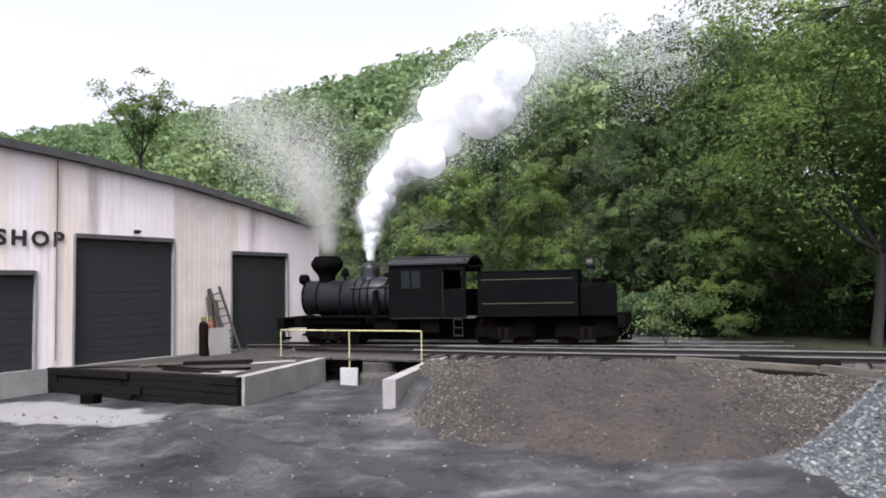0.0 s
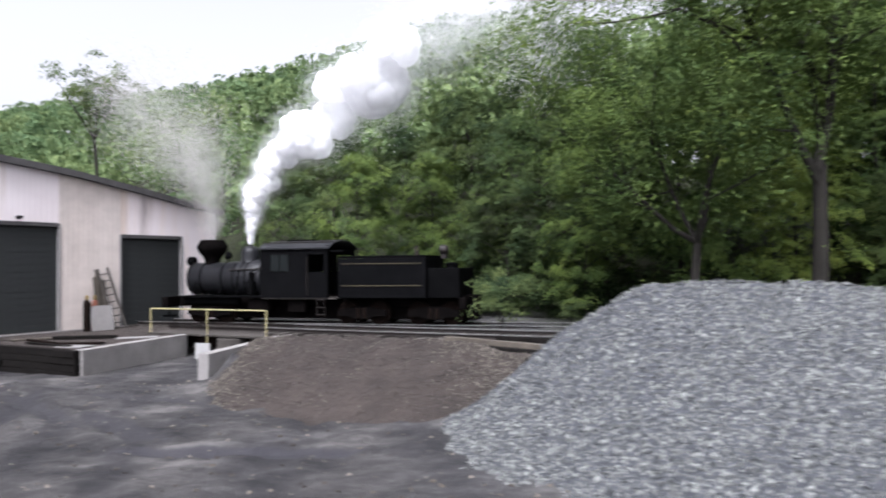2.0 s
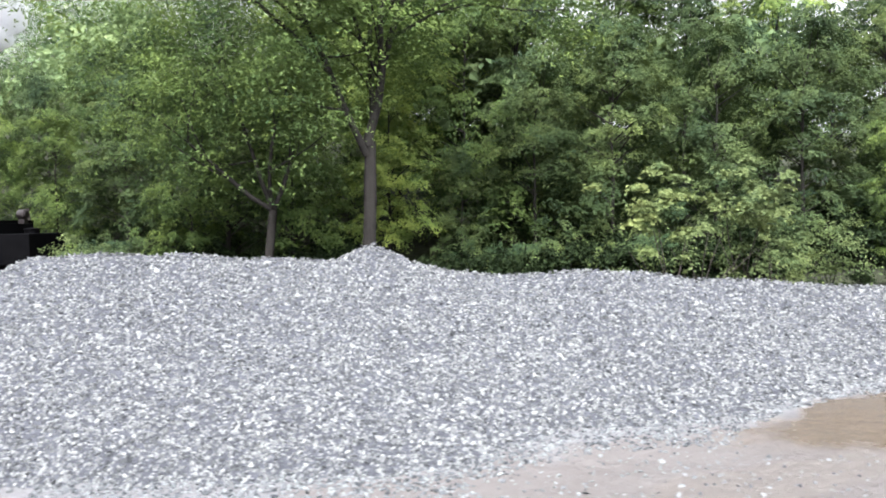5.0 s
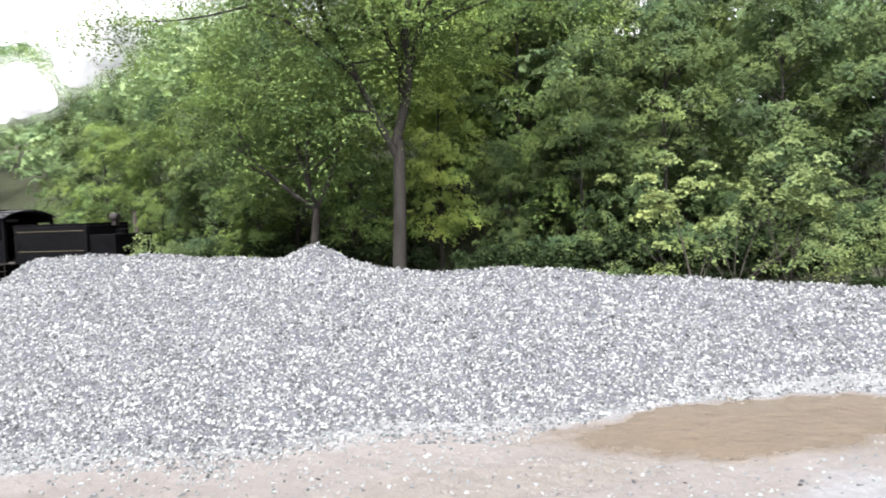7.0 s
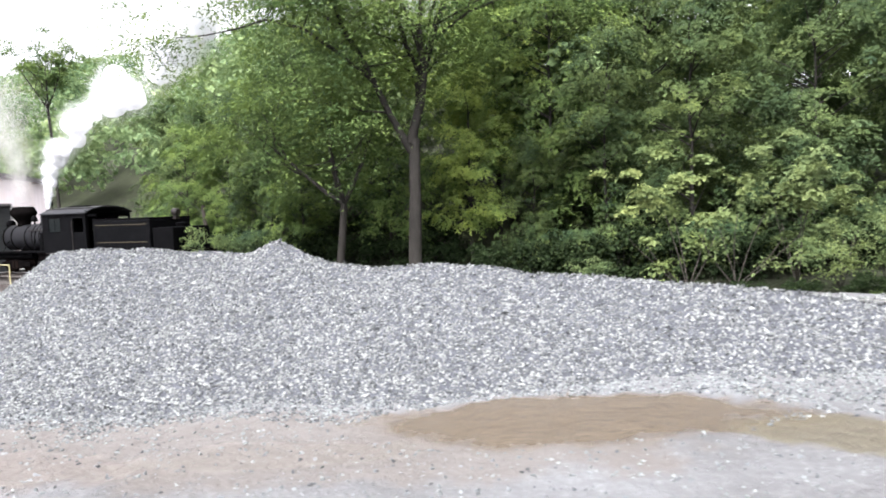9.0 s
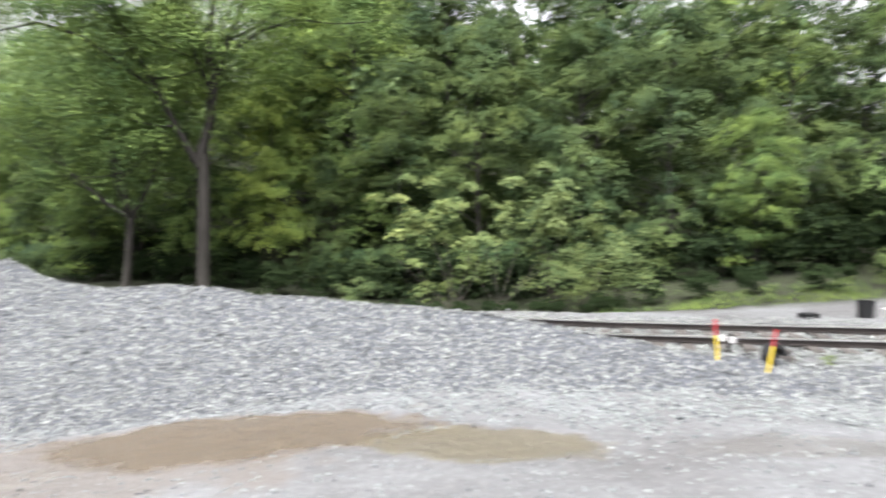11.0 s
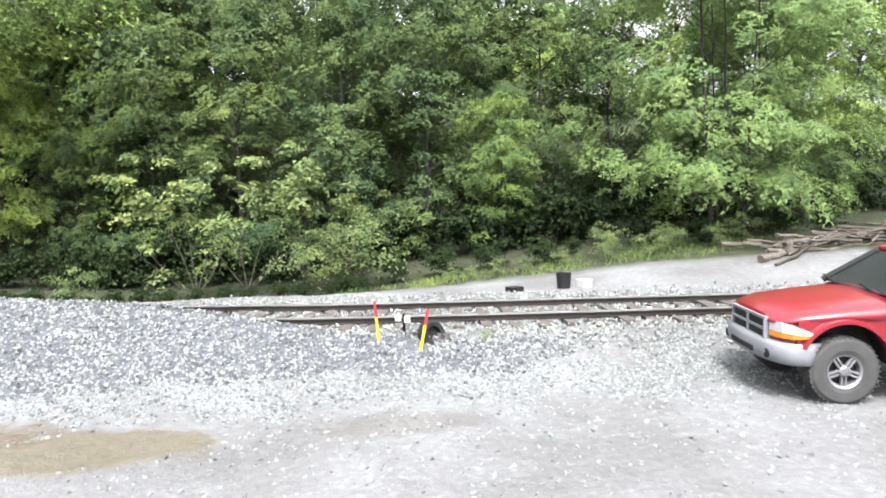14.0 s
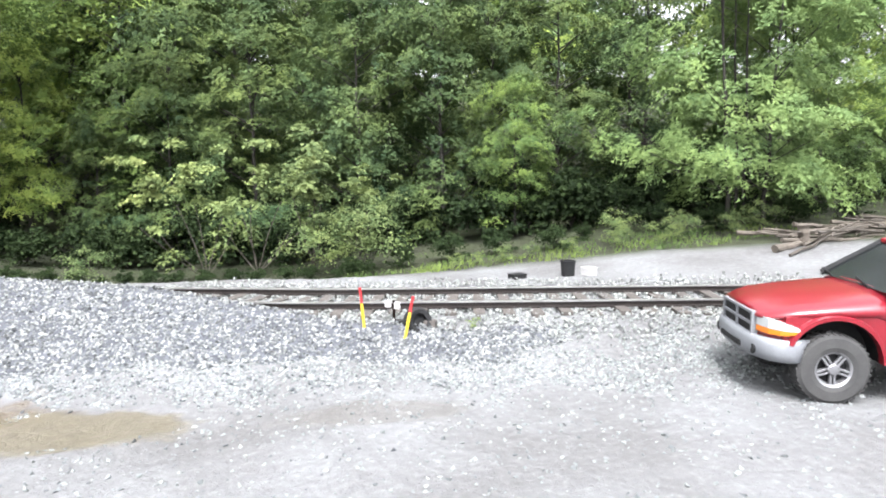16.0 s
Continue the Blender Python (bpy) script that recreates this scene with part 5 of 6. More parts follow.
            lathe(bm, [(0.17, 0.0), (0.17, 0.03), (0.02, 0.035)], None, 20)
            part("brake_disc", bm, "plastic_black", wh)
    return tk


make_truck()


# ---- trees ----
def leaf_quads(points, size, r, flat=0.6, facing=None, slim=False):
    """One small bent leaf spray at each point: two triangles folded on the midrib."""
    n = len(points)
    up = r.normal(0, flat, (n, 3)) + (np.array([0, 0, 1.0]) if facing is None else facing)
    up /= np.linalg.norm(up, axis=1, keepdims=True)
    t = r.normal(size=(n, 3))
    t -= up * np.sum(t * up, 1, keepdims=True)
    t /= np.linalg.norm(t, axis=1, keepdims=True)
    s = np.cross(up, t)
    L = size * r.uniform(0.6, 1.3, (n, 1))
    p = np.asarray(points)
    if slim:
        v = np.stack([p - t * L * 0.5 + s * L * 0.28, p - t * L * 0.5 - s * L * 0.28, p + t * L * 0.7 - up * L * 0.12], 1)
        return v.reshape(-1, 3), np.arange(3 * n).reshape(-1, 3)
    v = np.stack([p - t * L * 0.55, p + s * L * 0.36 + up * L * 0.12, p + t * L * 0.55 - up * L * 0.1, p - s * L * 0.36 + up * L * 0.12], 1)
    i = 4 * np.arange(n)[:, None]
    f = np.concatenate([i + np.array([[0, 1, 2]]), i + np.array([[0, 2, 3]])], 1).reshape(-1, 3)
    return v.reshape(-1, 3), f


def spray_leaves(n, centres, outward, reach, leaves, leaf, droop=0.3, tip=0.8, loose=0.3):
    """Leaves in flat sprays round the centres; each spray leans outwards, domes a little and hangs at its rim."""
    k = n.integers(0, len(centres), leaves)
    axis = np.array([0, 0, 1.0]) + tip * outward + n.normal(0, 0.22, outward.shape)
    axis /= np.linalg.norm(axis, axis=1, keepdims=True)
    e1 = np.cross(axis, n.normal(size=axis.shape))
    e1 /= np.linalg.norm(e1, axis=1, keepdims=True)
    e2 = np.cross(axis, e1)
    a = n.uniform(0, math.tau, leaves)
    q = np.sqrt(n.random(leaves)) * (1 + 0.3 * np.sin(3 * a + k) + 0.2 * np.sin(5 * a + 2.3 * k))
    R = reach[k]
    p = centres[k] + e1[k] * (np.cos(a) * q * R)[:, None] + e2[k] * (0.72 * np.sin(a) * q * R)[:, None] + axis[k] * (n.normal(0, 0.1, leaves) * R)[:, None]
    p[:, 2] -= droop * R * q ** 2
    face = axis[k] + 0.35 * q[:, None] * (p - centres[k]) / R[:, None]
    return leaf_quads(p, leaf, n, loose, face, True)


def grow(r, p, d, length, radius, depth, segs, tips, spread_a=0.6, up=0.12, keep=2):
    """A limb in short crooked lengths, that forks into thinner ones."""
    steps = 4
    q, radius_now = Vector(p), radius
    for k in range(steps):
        d = (d + Vector((r.uniform(-1, 1), r.uniform(-1, 1), r.uniform(-0.6, 1))) * 0.13 + Vector((0, 0, up * 0.4))).normalized()
        nxt = q + d * (length / steps)
        r1 = radius_now * 0.88
        segs.append((q.copy(), nxt.copy(), radius_now, r1))
        q, radius_now = nxt, r1
        if depth <= keep:
            tips.append((q.copy(), depth))
        if depth > 0 and k >= 1:
            for _ in range(1 if k < steps - 1 else 2):
                side = Vector((r.uniform(-1, 1), r.uniform(-1, 1), r.uniform(-0.25, 0.7))).normalized()
                nd = (d * (1 - spread_a) + side * spread_a).normalized()
                grow(r, q, nd, length * r.uniform(0.55, 0.78), radius_now * r.uniform(0.45, 0.65), depth - 1, segs, tips, spread_a, up, keep)


def limbs_mesh(name, segs, mat, parent, least=0.012):
    bm = bmesh.new()
    for a, b, r0, r1 in segs:
        if r0 > least:
            tube(bm, a, b, r0, r1, 8 if r0 > 0.08 else 5, caps=False)
    return part(name, bm, mat, parent, "", True)


def make_tree(name, seed, height, trunk_len, radius, depth, leaves, leaf, spray, leafmat, barkmat, label, category="tree", lean=(0, 0), spread_a=0.6, droop=0.0, fork=3, flat=0.6, first=None, up=0.12, pad=75, guide=()):
    r, n = random.Random(seed), np.random.default_rng(seed)
    ob = thing(name, Matrix.Identity(4), label, category)
    segs, tips = [], []
    p, rad = Vector((0, 0, -0.3)), radius * 1.25
    d = Vector((lean[0], lean[1], 1)).normalized()
    for k in range(5):
        d = (d + Vector((r.uniform(-1, 1), r.uniform(-1, 1), 0)) * 0.04).normalized()
        q = p + d * (trunk_len + 0.3) / 5
        segs.append((p.copy(), q.copy(), rad, rad * (0.82 if k == 0 else 0.95)))
        p, rad = q, rad * (0.82 if k == 0 else 0.95)
    limb = (height - trunk_len) * 0.55
    ways = first or [(math.cos(k * math.tau / fork + seed) * 0.5, math.sin(k * math.tau / fork + seed) * 0.5, 1.0) for k in range(fork)]
    for w in ways:
        grow(r, p, Vector(w).normalized(), limb * r.uniform(0.85, 1.15), rad * r.uniform(0.55, 0.75), depth, segs, tips, spread_a, up)
    for line, r0, r1, ends in guide:
        line = [Vector(q) for q in line]
        for i, (a, b) in enumerate(zip(line, line[1:])):
            fa, fb = i / (len(line) - 1), (i + 1) / (len(line) - 1)
            segs.append((a, b, r0 + (r1 - r0) * fa, r0 + (r1 - r0) * fb))
            if i:
                side = Vector((r.uniform(-1, 1), r.uniform(-1, 1), r.uniform(0.0, 0.7)))
                grow(r, a, side.normalized(), ends * 0.7, (r0 + (r1 - r0) * fa) * 0.4, depth - 1, segs, tips, spread_a, up)
        grow(r, line[-1], (line[-1] - line[-2]).normalized(), ends, r1, depth - 1, segs, tips, spread_a, up)
    limbs_mesh("trunk", segs, barkmat, ob)
    # leaves gather in flat pads round some of the twigs, with gaps between
    c = np.array([t[0] for t in tips])
    c = c[c[:, 2] > 0.5]
    pads = c[n.integers(0, len(c), max(12, leaves // pad))] + n.normal(0, 0.15, (max(12, leaves // pad), 3))
    pads[:, 2] -= droop * np.abs(n.normal(0, 1, len(pads)))
    wide = n.uniform(0.6, 1.35, len(pads))
    pick = n.integers(0, len(pads), leaves)
    off = n.normal(0, 1, (leaves, 3)) * np.array([spray, spray, spray * 0.34]) * wide[pick][:, None]
    off[:, 2] -= 0.35 * np.hypot(off[:, 0], off[:, 1]) ** 2 / (spray * 1.6)
    pts = pads[pick] + off
    off, pts = off[pts[:, 2] > 0.1], pts[pts[:, 2] > 0.1]
    rim = off * np.array([1, 1, 0.5]) / spray
    lean_out = pts * np.array([1, 1, 0])
    lean_out /= np.linalg.norm(lean_out, axis=1, keepdims=True) + 0.5
    v, f = leaf_quads(pts, leaf, n, flat, np.array([0, 0, 1.0]) + 0.5 * lean_out + 0.3 * rim, leaves > 3000)
    raw_mesh("crown", v, f, leafmat, ob)
    return ob


def make_layered_tree(name, seed, height, base, radius, trunk_r, leaves, leaf, leafmat, label, stems=((0, 0),), reach=1.1, droop=0.3, boughs=60, peak=0.3, bark="bark", tiers=0.25):
    """Straight stems under a crown of flat, drooping sprays, set in tiers with dark gaps between."""
    r, n = random.Random(seed), np.random.default_rng(seed)
    ob = thing(name, Matrix.Identity(4), label, "tree")
    count = boughs
    h = (np.arange(count) + n.random(count)) / count
    tier = np.round(h * (height - base) / 0.85) * 0.85 / (height - base)
    h = np.clip(tiers * tier + (1 - tiers) * h, 0, 1)
    wide = np.where(h < peak, 0.72 + 0.28 * h / peak, np.sqrt(np.clip(1 - ((h - peak) / (1.02 - peak)) ** 2, 0, 1)))
    a = n.uniform(0, math.tau, count)
    lobes = 1 + 0.16 * np.sin(3 * a + seed) + 0.12 * np.sin(5 * a + 9 * h + seed)
    d = radius * wide * lobes * np.where(n.random(count) < 0.75, n.uniform(0.72, 1.0, count), n.uniform(0.25, 0.7, count))
    out = np.stack([np.cos(a), np.sin(a), np.zeros(count)], 1)
    side = np.stack([-np.sin(a), np.cos(a), np.zeros(count)], 1)
    mid = out * d[:, None] + np.array([0, 0, base]) + np.array([0, 0, height - base]) * h[:, None]
    mid[:, 2] -= 0.06 * d ** 2
    each = 7
    who = np.repeat(np.arange(count), each)
    centres = mid[who] + out[who] * n.normal(0, 0.42, len(who))[:, None] * reach + side[who] * n.normal(0, 0.5, len(who))[:, None] * reach
    centres[:, 2] += n.normal(0, 0.2, len(who)) * reach
    centres = centres[centres[:, 2] > 0.4]
    flat_out = centres * np.array([1, 1, 0])
    flat_out /= np.linalg.norm(flat_out, axis=1, keepdims=True) + 0.01
    v, f = spray_leaves(n, centres, flat_out, n.uniform(0.26, 0.6, len(centres)) * reach, leaves, leaf, droop)
    segs, lines = [], []
    for sx, sy in stems:
        q, rad = Vector((sx, sy, -0.3)), trunk_r * r.uniform(0.8, 1.15)
        top = height * r.uniform(0.72, 0.88)
        line = [(-0.3, sx, sy)]
        for j in range(8):
            nxt = Vector((sx * (1 + 0.12 * j) + r.uniform(-0.06, 0.06), sy * (1 + 0.12 * j) + r.uniform(-0.06, 0.06), -0.3 + (top + 0.3) * (j + 1) / 8))
            segs.append((q.copy(), nxt.copy(), rad, rad * 0.86))
            q, rad = nxt, rad * 0.86
            line.append((nxt.z, nxt.x, nxt.y))
        lines.append(np.array(line))
    for j in range(0, count, 2):
        e = Vector(mid[j])
        line = lines[j % len(stems)]
        lift = min(max(e.z - 0.55 * float(d[j]), base * 0.7), float(line[-1, 0]) - 0.05)
        s0 = Vector((float(np.interp(lift, line[:, 0], line[:, 1])), float(np.interp(lift, line[:, 0], line[:, 2])), lift))
        elbow = s0.lerp(e, 0.5) + Vector((r.uniform(-0.1, 0.1), r.uniform(-0.1, 0.1), 0.12))
        segs += [(s0, elbow, trunk_r * 0.22, trunk_r * 0.15), (elbow, e, trunk_r * 0.15, trunk_r * 0.06)]
    limbs_mesh("trunk", segs, bark, ob, 0.008)
    raw_mesh("crown", v, f, leafmat, ob)
    return ob


def place(ob, x, y, turn=0.0, size=1.0, z=None):
    z = float(ground_height(np.array([float(x)]), np.array([float(y)]))[0]) if z is None else z
    ob.matrix_basis = pose(x, y, z, 0, 0, turn)
    ob.scale = (size, size, size)
    return ob


def plant(proto, x, y, turn, size):
    c = copy_thing(proto, Matrix.Identity(4))
    return place(c, x, y, turn, size)


# the big forked tree behind the gravel pile, and a slim one beside it
big = place(make_tree("big_tree", 11, 15.0, 5.4, 0.25, 3, 52000, 0.125, 0.46, "leaf_mid", "bark", "tall forked broadleaf tree with spreading limbs behind the gravel", lean=(0.01, 0), spread_a=0.5, flat=0.35,
                      first=[(0.25, 0.1, 1.0)], droop=0.7, up=0.03, pad=70,
                      guide=[([(0.0, 0, 5.2), (0.45, 0.1, 6.8), (0.62, 0.1, 8.0), (1.1, 0.2, 9.6), (1.75, 0.3, 11.2)], 0.19, 0.09, 3.2),
                             ([(0.6, 0.1, 7.8), (0.5, -0.1, 9.4), (0.75, -0.3, 11.0), (0.6, -0.4, 12.4)], 0.13, 0.07, 2.8),
                             ([(0.55, 0.1, 7.6), (-0.1, 0.4, 9.0), (-0.5, 0.6, 10.6), (-0.6, 0.9, 12.2)], 0.11, 0.06, 2.8),
                             ([(0.0, 0, 4.9), (-0.75, -0.2, 6.4), (-1.5, -0.4, 8.1), (-2.3, -0.7, 9.6), (-2.8, -0.8, 11.0)], 0.14, 0.07, 2.8),
                             ([(-1.3, -0.4, 7.6), (-2.6, -0.9, 8.7), (-3.6, -1.3, 9.4), (-4.8, -1.7, 9.7), (-5.8, -1.9, 9.4)], 0.09, 0.035, 2.2),
                             ([(-2.0, -0.6, 9.0), (-3.1, 0.3, 10.2), (-4.2, 0.8, 11.0), (-5.2, 1.0, 11.2)], 0.08, 0.035, 2.4),
                             ([(0.9, 0.2, 9.0), (2.4, -0.3, 9.9), (3.8, -0.8, 10.2), (5.0, -1.1, 10.0)], 0.07, 0.03, 2.0)]), 16.7, 19.2)
slim = place(make_tree("slim_tree", 12, 9.5, 2.9, 0.17, 3, 27000, 0.12, 0.5, "leaf_mid", "bark", "slim dark trunked tree leaning beside the big one", lean=(0.14, 0), droop=0.9,
                       first=[(-0.8, 0.1, 0.55), (0.5, 0.3, 0.9), (-0.1, -0.6, 0.6), (-0.3, 0.4, 1)]), 13.2, 20.9)
# the light green layered tree by the log heap
light = place(make_layered_tree("beech_tree", 23, 13.0, 1.7, 4.8, 0.08, 66000, 0.12, "leaf_beech", "light green layered tree with thin dark stems behind the logs", stems=((-0.9, -0.2), (0.1, 0.2), (0.7, -0.1), (0.25, 0.7)), reach=1.25, droop=0.3, boughs=95, tiers=0.5), 43.1, 11.3)
PROTOS = [
    make_layered_tree("forest_tree", 31, 13.5, 2.0, 3.5, 0.17, 27000, 0.16, "leaf_mid", "dense green broadleaf tree at the edge of the wood", reach=1.35, boughs=62),
    make_layered_tree("forest_tree", 32, 11.5, 0.8, 2.9, 0.16, 27000, 0.14, "leaf_dark", "feathery dark green tree in the shade of the wood", reach=1.2, droop=0.4, peak=0.18, boughs=66, tiers=0.4),
    make_layered_tree("forest_tree", 33, 14.5, 3.2, 3.5, 0.17, 25000, 0.16, "leaf_light", "bright green tree at the edge of the wood", reach=1.35, boughs=60),
]
SPOTS = [(1, 27.0, 27.5, 66, 1.25), (2, 22.0, 28.5, 166, 1.15), (1, 32.5, 30.0, 266, 1.3), (1, 9.5, 29.5, 20, 1.0), (1, 12.0, 26.8, 80, 1.05), (0, 14.6, 25.6, 140, 0.85), (2, 19.8, 27.5, 10, 1.0), (0, 22.3, 25.0, 150, 1.0), (2, 18.6, 24.2, 60, 0.62), (1, 24.3, 21.8, 200, 0.85), (1, 21.4, 22.8, 100, 0.5), (1, 25.0, 25.5, 120, 1.1), (1, 27.5, 21.0, 250, 0.95), (1, 30.0, 25.5, 40, 1.0),
         (1, 31.5, 19.5, 300, 0.9), (1, 34.5, 18.0, 170, 0.9), (1, 37.0, 19.0, 15, 0.9), (1, 34.0, 25.0, 220, 1.1), (1, 40.0, 19.0, 90, 0.95), (0, 47.5, 16.5, 33, 0.9), (2, 51.0, 19.5, 75, 1.0), (1, 44.5, 20.5, 140, 0.95), (2, 55.0, 16.0, 310, 1.0), (1, 18.0, 31.0, 190, 1.1),
         (1, 6.5, 33.5, 45, 0.95), (1, 3.0, 36.0, 100, 0.9), (1, 7.8, 28.0, 230, 0.75), (1, -1.5, 38.5, 270, 0.9), (1, -5.0, 43.0, 30, 1.0), (1, 12.5, 34.0, 60, 1.1), (0, 24.0, 31.0, 12, 1.2), (1, 29.5, 31.0, 77, 1.2), (0, 36.0, 29.0, 150, 1.15), (2, 42.0, 27.5, 260, 1.1), (1, 49.0, 26.0, 20, 1.1), (0, 58.0, 22.0, 95, 1.1),
         (1, 62.0, 17.0, 35, 1.0), (0, 46.0, 33.0, 200, 1.2), (2, 55.0, 29.0, 240, 1.15), (1, 66.0, 24.0, 120, 1.2), (0, 36.4, 15.2, 250, 0.42), (0, 10.6, 24.6, 310, 0.5), (0, 0.5, 33.5, 20, 0.6), (0, 4.5, 30.5, 140, 0.55)]
used = set()
for k, x, y, turn, size in SPOTS:
    if k not in used:
        used.add(k)
        place(PROTOS[k], x, y, turn, size)
    else:
        plant(PROTOS[k], x, y, turn, size)
lone = place(make_tree("lone_tree", 43, 21.0, 13.5, 0.16, 2, 4200, 0.26, 0.5, "leaf_mid", "bark", "tall thin crowned tree standing above the shop roof", fork=4, spread_a=0.65), -25.4, 58.0, 0, 1.0, 0.4)

plant(light, 47.6, 13.9, 130, 0.9)

# shrubs, and undergrowth that carries the deep shade in its leaf colour
BUSH = make_tree("understory_bush", 51, 3.2, 0.2, 0.04, 2, 1850, 0.22, 0.42, "leaf_painted_shade", "bark", "low undergrowth at the wood's edge, its green darkened to look shaded", "bush", fork=8, droop=0.6, spread_a=0.75)
SUMAC = make_tree("sumac_shrub", 52, 4.7, 0.15, 0.045, 2, 1700, 0.17, 0.22, "leaf_sumac", "pale_bark", "open pale stemmed shrub with grey green leaves beside the track", "shrub", fork=6, droop=0.05, spread_a=0.42, flat=0.4, first=[(-0.9, 0.1, 0.9), (-0.45, -0.3, 1), (-0.1, 0.3, 1), (0.3, -0.2, 1), (0.7, 0.2, 0.9), (-0.7, -0.1, 0.5)])
WEED = make_tree("leafy_bush", 53, 2.4, 0.15, 0.025, 2, 1700, 0.1, 0.25, "leaf_sumac", "bark", "small green bush beside the track", "bush", fork=7, spread_a=0.7)
rb = random.Random(55)
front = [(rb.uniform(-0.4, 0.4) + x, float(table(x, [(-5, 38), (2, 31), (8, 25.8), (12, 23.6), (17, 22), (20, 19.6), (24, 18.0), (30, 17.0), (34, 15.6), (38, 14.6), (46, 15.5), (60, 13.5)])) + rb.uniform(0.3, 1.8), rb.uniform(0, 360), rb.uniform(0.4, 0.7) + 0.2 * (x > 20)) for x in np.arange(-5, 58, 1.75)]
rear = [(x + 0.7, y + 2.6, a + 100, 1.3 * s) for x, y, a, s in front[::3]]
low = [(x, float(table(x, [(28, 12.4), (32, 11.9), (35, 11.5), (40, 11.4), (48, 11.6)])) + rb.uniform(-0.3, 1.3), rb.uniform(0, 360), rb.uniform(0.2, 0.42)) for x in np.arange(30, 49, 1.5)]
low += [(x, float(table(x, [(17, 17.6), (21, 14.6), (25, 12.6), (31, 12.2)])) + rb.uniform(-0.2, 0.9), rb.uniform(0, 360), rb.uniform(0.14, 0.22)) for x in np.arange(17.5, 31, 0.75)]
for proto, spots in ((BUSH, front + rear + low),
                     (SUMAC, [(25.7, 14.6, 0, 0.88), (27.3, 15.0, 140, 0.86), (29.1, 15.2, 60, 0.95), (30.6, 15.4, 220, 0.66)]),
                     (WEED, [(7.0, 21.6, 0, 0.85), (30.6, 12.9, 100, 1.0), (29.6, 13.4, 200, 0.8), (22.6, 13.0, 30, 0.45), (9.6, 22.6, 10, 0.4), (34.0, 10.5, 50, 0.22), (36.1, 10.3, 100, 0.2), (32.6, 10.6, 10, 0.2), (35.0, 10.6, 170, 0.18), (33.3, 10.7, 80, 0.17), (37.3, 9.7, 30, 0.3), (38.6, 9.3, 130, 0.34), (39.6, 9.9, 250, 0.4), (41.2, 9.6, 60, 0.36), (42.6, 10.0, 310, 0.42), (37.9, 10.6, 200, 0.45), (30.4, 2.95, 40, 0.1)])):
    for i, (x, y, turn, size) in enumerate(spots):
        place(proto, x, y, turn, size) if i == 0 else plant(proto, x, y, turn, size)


# long grass on the verge before the wood
def make_verge_grass():
    n = np.random.default_rng(58)
    X, Y = n.uniform(29, 44, 16000), n.uniform(7.6, 12.2, 16000)
    ok = (n.random(16000) < np.clip(0.3 + 0.5 * lumps(X, Y, 2.5, 59), 0, 1)) & (Y > table(X, [(29, 11.6), (33, 10.2), (38, 8.6), (40, 8.4), (44, 9.2)]))
    P = np.stack([X, Y, ground_height(X, Y)], -1)[ok]
    k = len(P)
    a, H = n.uniform(0, math.tau, k), n.uniform(0.06, 0.2, k)
    side = np.stack([np.cos(a), np.sin(a), np.zeros(k)], -1) * 0.014
    tip = np.stack([n.normal(0, 0.4, k) * H, n.normal(0, 0.4, k) * H, H], -1)
    ob = raw_mesh("verge_grass", np.stack([P - side, P + side, P + tip], 1).reshape(-1, 3), np.arange(3 * k).reshape(-1, 3), "leaf_mid")
    tagged(ob, "long bright green grass along the edge of the wood", "grass", kind="stuff")


make_verge_grass()


# wooded hill: uncounted crowns, each a clump of leaf sprays
def make_hill_wood():
    n = np.random.default_rng(61)
    X, Y = n.uniform(-190, 120, 30000), n.uniform(15, 300, 30000)
    d = Y - wood_edge(X)
    ok = (d > 3) & (d < 165) & (np.abs(X) < 25 + 0.75 * Y) & (n.random(30000) < np.where(X > 30, 0.12, 0.22))
    X, Y = X[ok], Y[ok]
    Z = hill(X, Y) + yard(X) + 0.8
    R = n.uniform(2.2, 4.2, len(X))
    H = n.uniform(7, 12, len(X))
    pts, face, big = [], [], []
    for x, y, z, rr, h in zip(X, Y, Z, R, H):
        near = math.hypot(x - 5, y) < 85
        clumps, k = (14, 11) if near else (9, 6)
        u = n.normal(size=(clumps, 3))
        u /= np.linalg.norm(u, axis=1, keepdims=True)
        u[:, 2] = np.where(u[:, 2] < -0.3, -u[:, 2], u[:, 2])
        c = u * np.array([rr, rr, h * 0.42]) * n.uniform(0.6, 0.95, (clumps, 1)) + np.array([x, y, z + h * 0.58])
        w = n.normal(size=(clumps, k, 3))
        w /= np.linalg.norm(w, axis=2, keepdims=True)
        w = np.where(np.sum(w * (u[:, None] + np.array([0, 0, 0.4])), 2, keepdims=True) < -0.2, -w, w)
        pts.append((c[:, None] + w * np.array([1.2, 1.2, 0.8]) * n.uniform(0.7, 1.05, (clumps, k, 1))).reshape(-1, 3))
        face.append((w + 0.5 * u[:, None]).reshape(-1, 3))
        big.append(np.full((clumps * k, 1), 0.62 if near else 1.05))
    v, f = leaf_quads(np.concatenate(pts), np.concatenate(big), n, 0.22, np.concatenate(face))
    ob = raw_mesh("hillside_forest", v, f, "leaf_far_hazed")
    return tagged(ob, "mixed green forest covering the hillside", "forest", kind="stuff")


make_hill_wood()


# ---- clutter ----
def on_ground(x, y):
    return float(ground_height(np.array([float(x)]), np.array([float(y)]))[0])


def on_heap(x, y):
    return max(on_ground(x, y), float(pile_height(np.array([float(x)]), np.array([float(y)]))[0]))


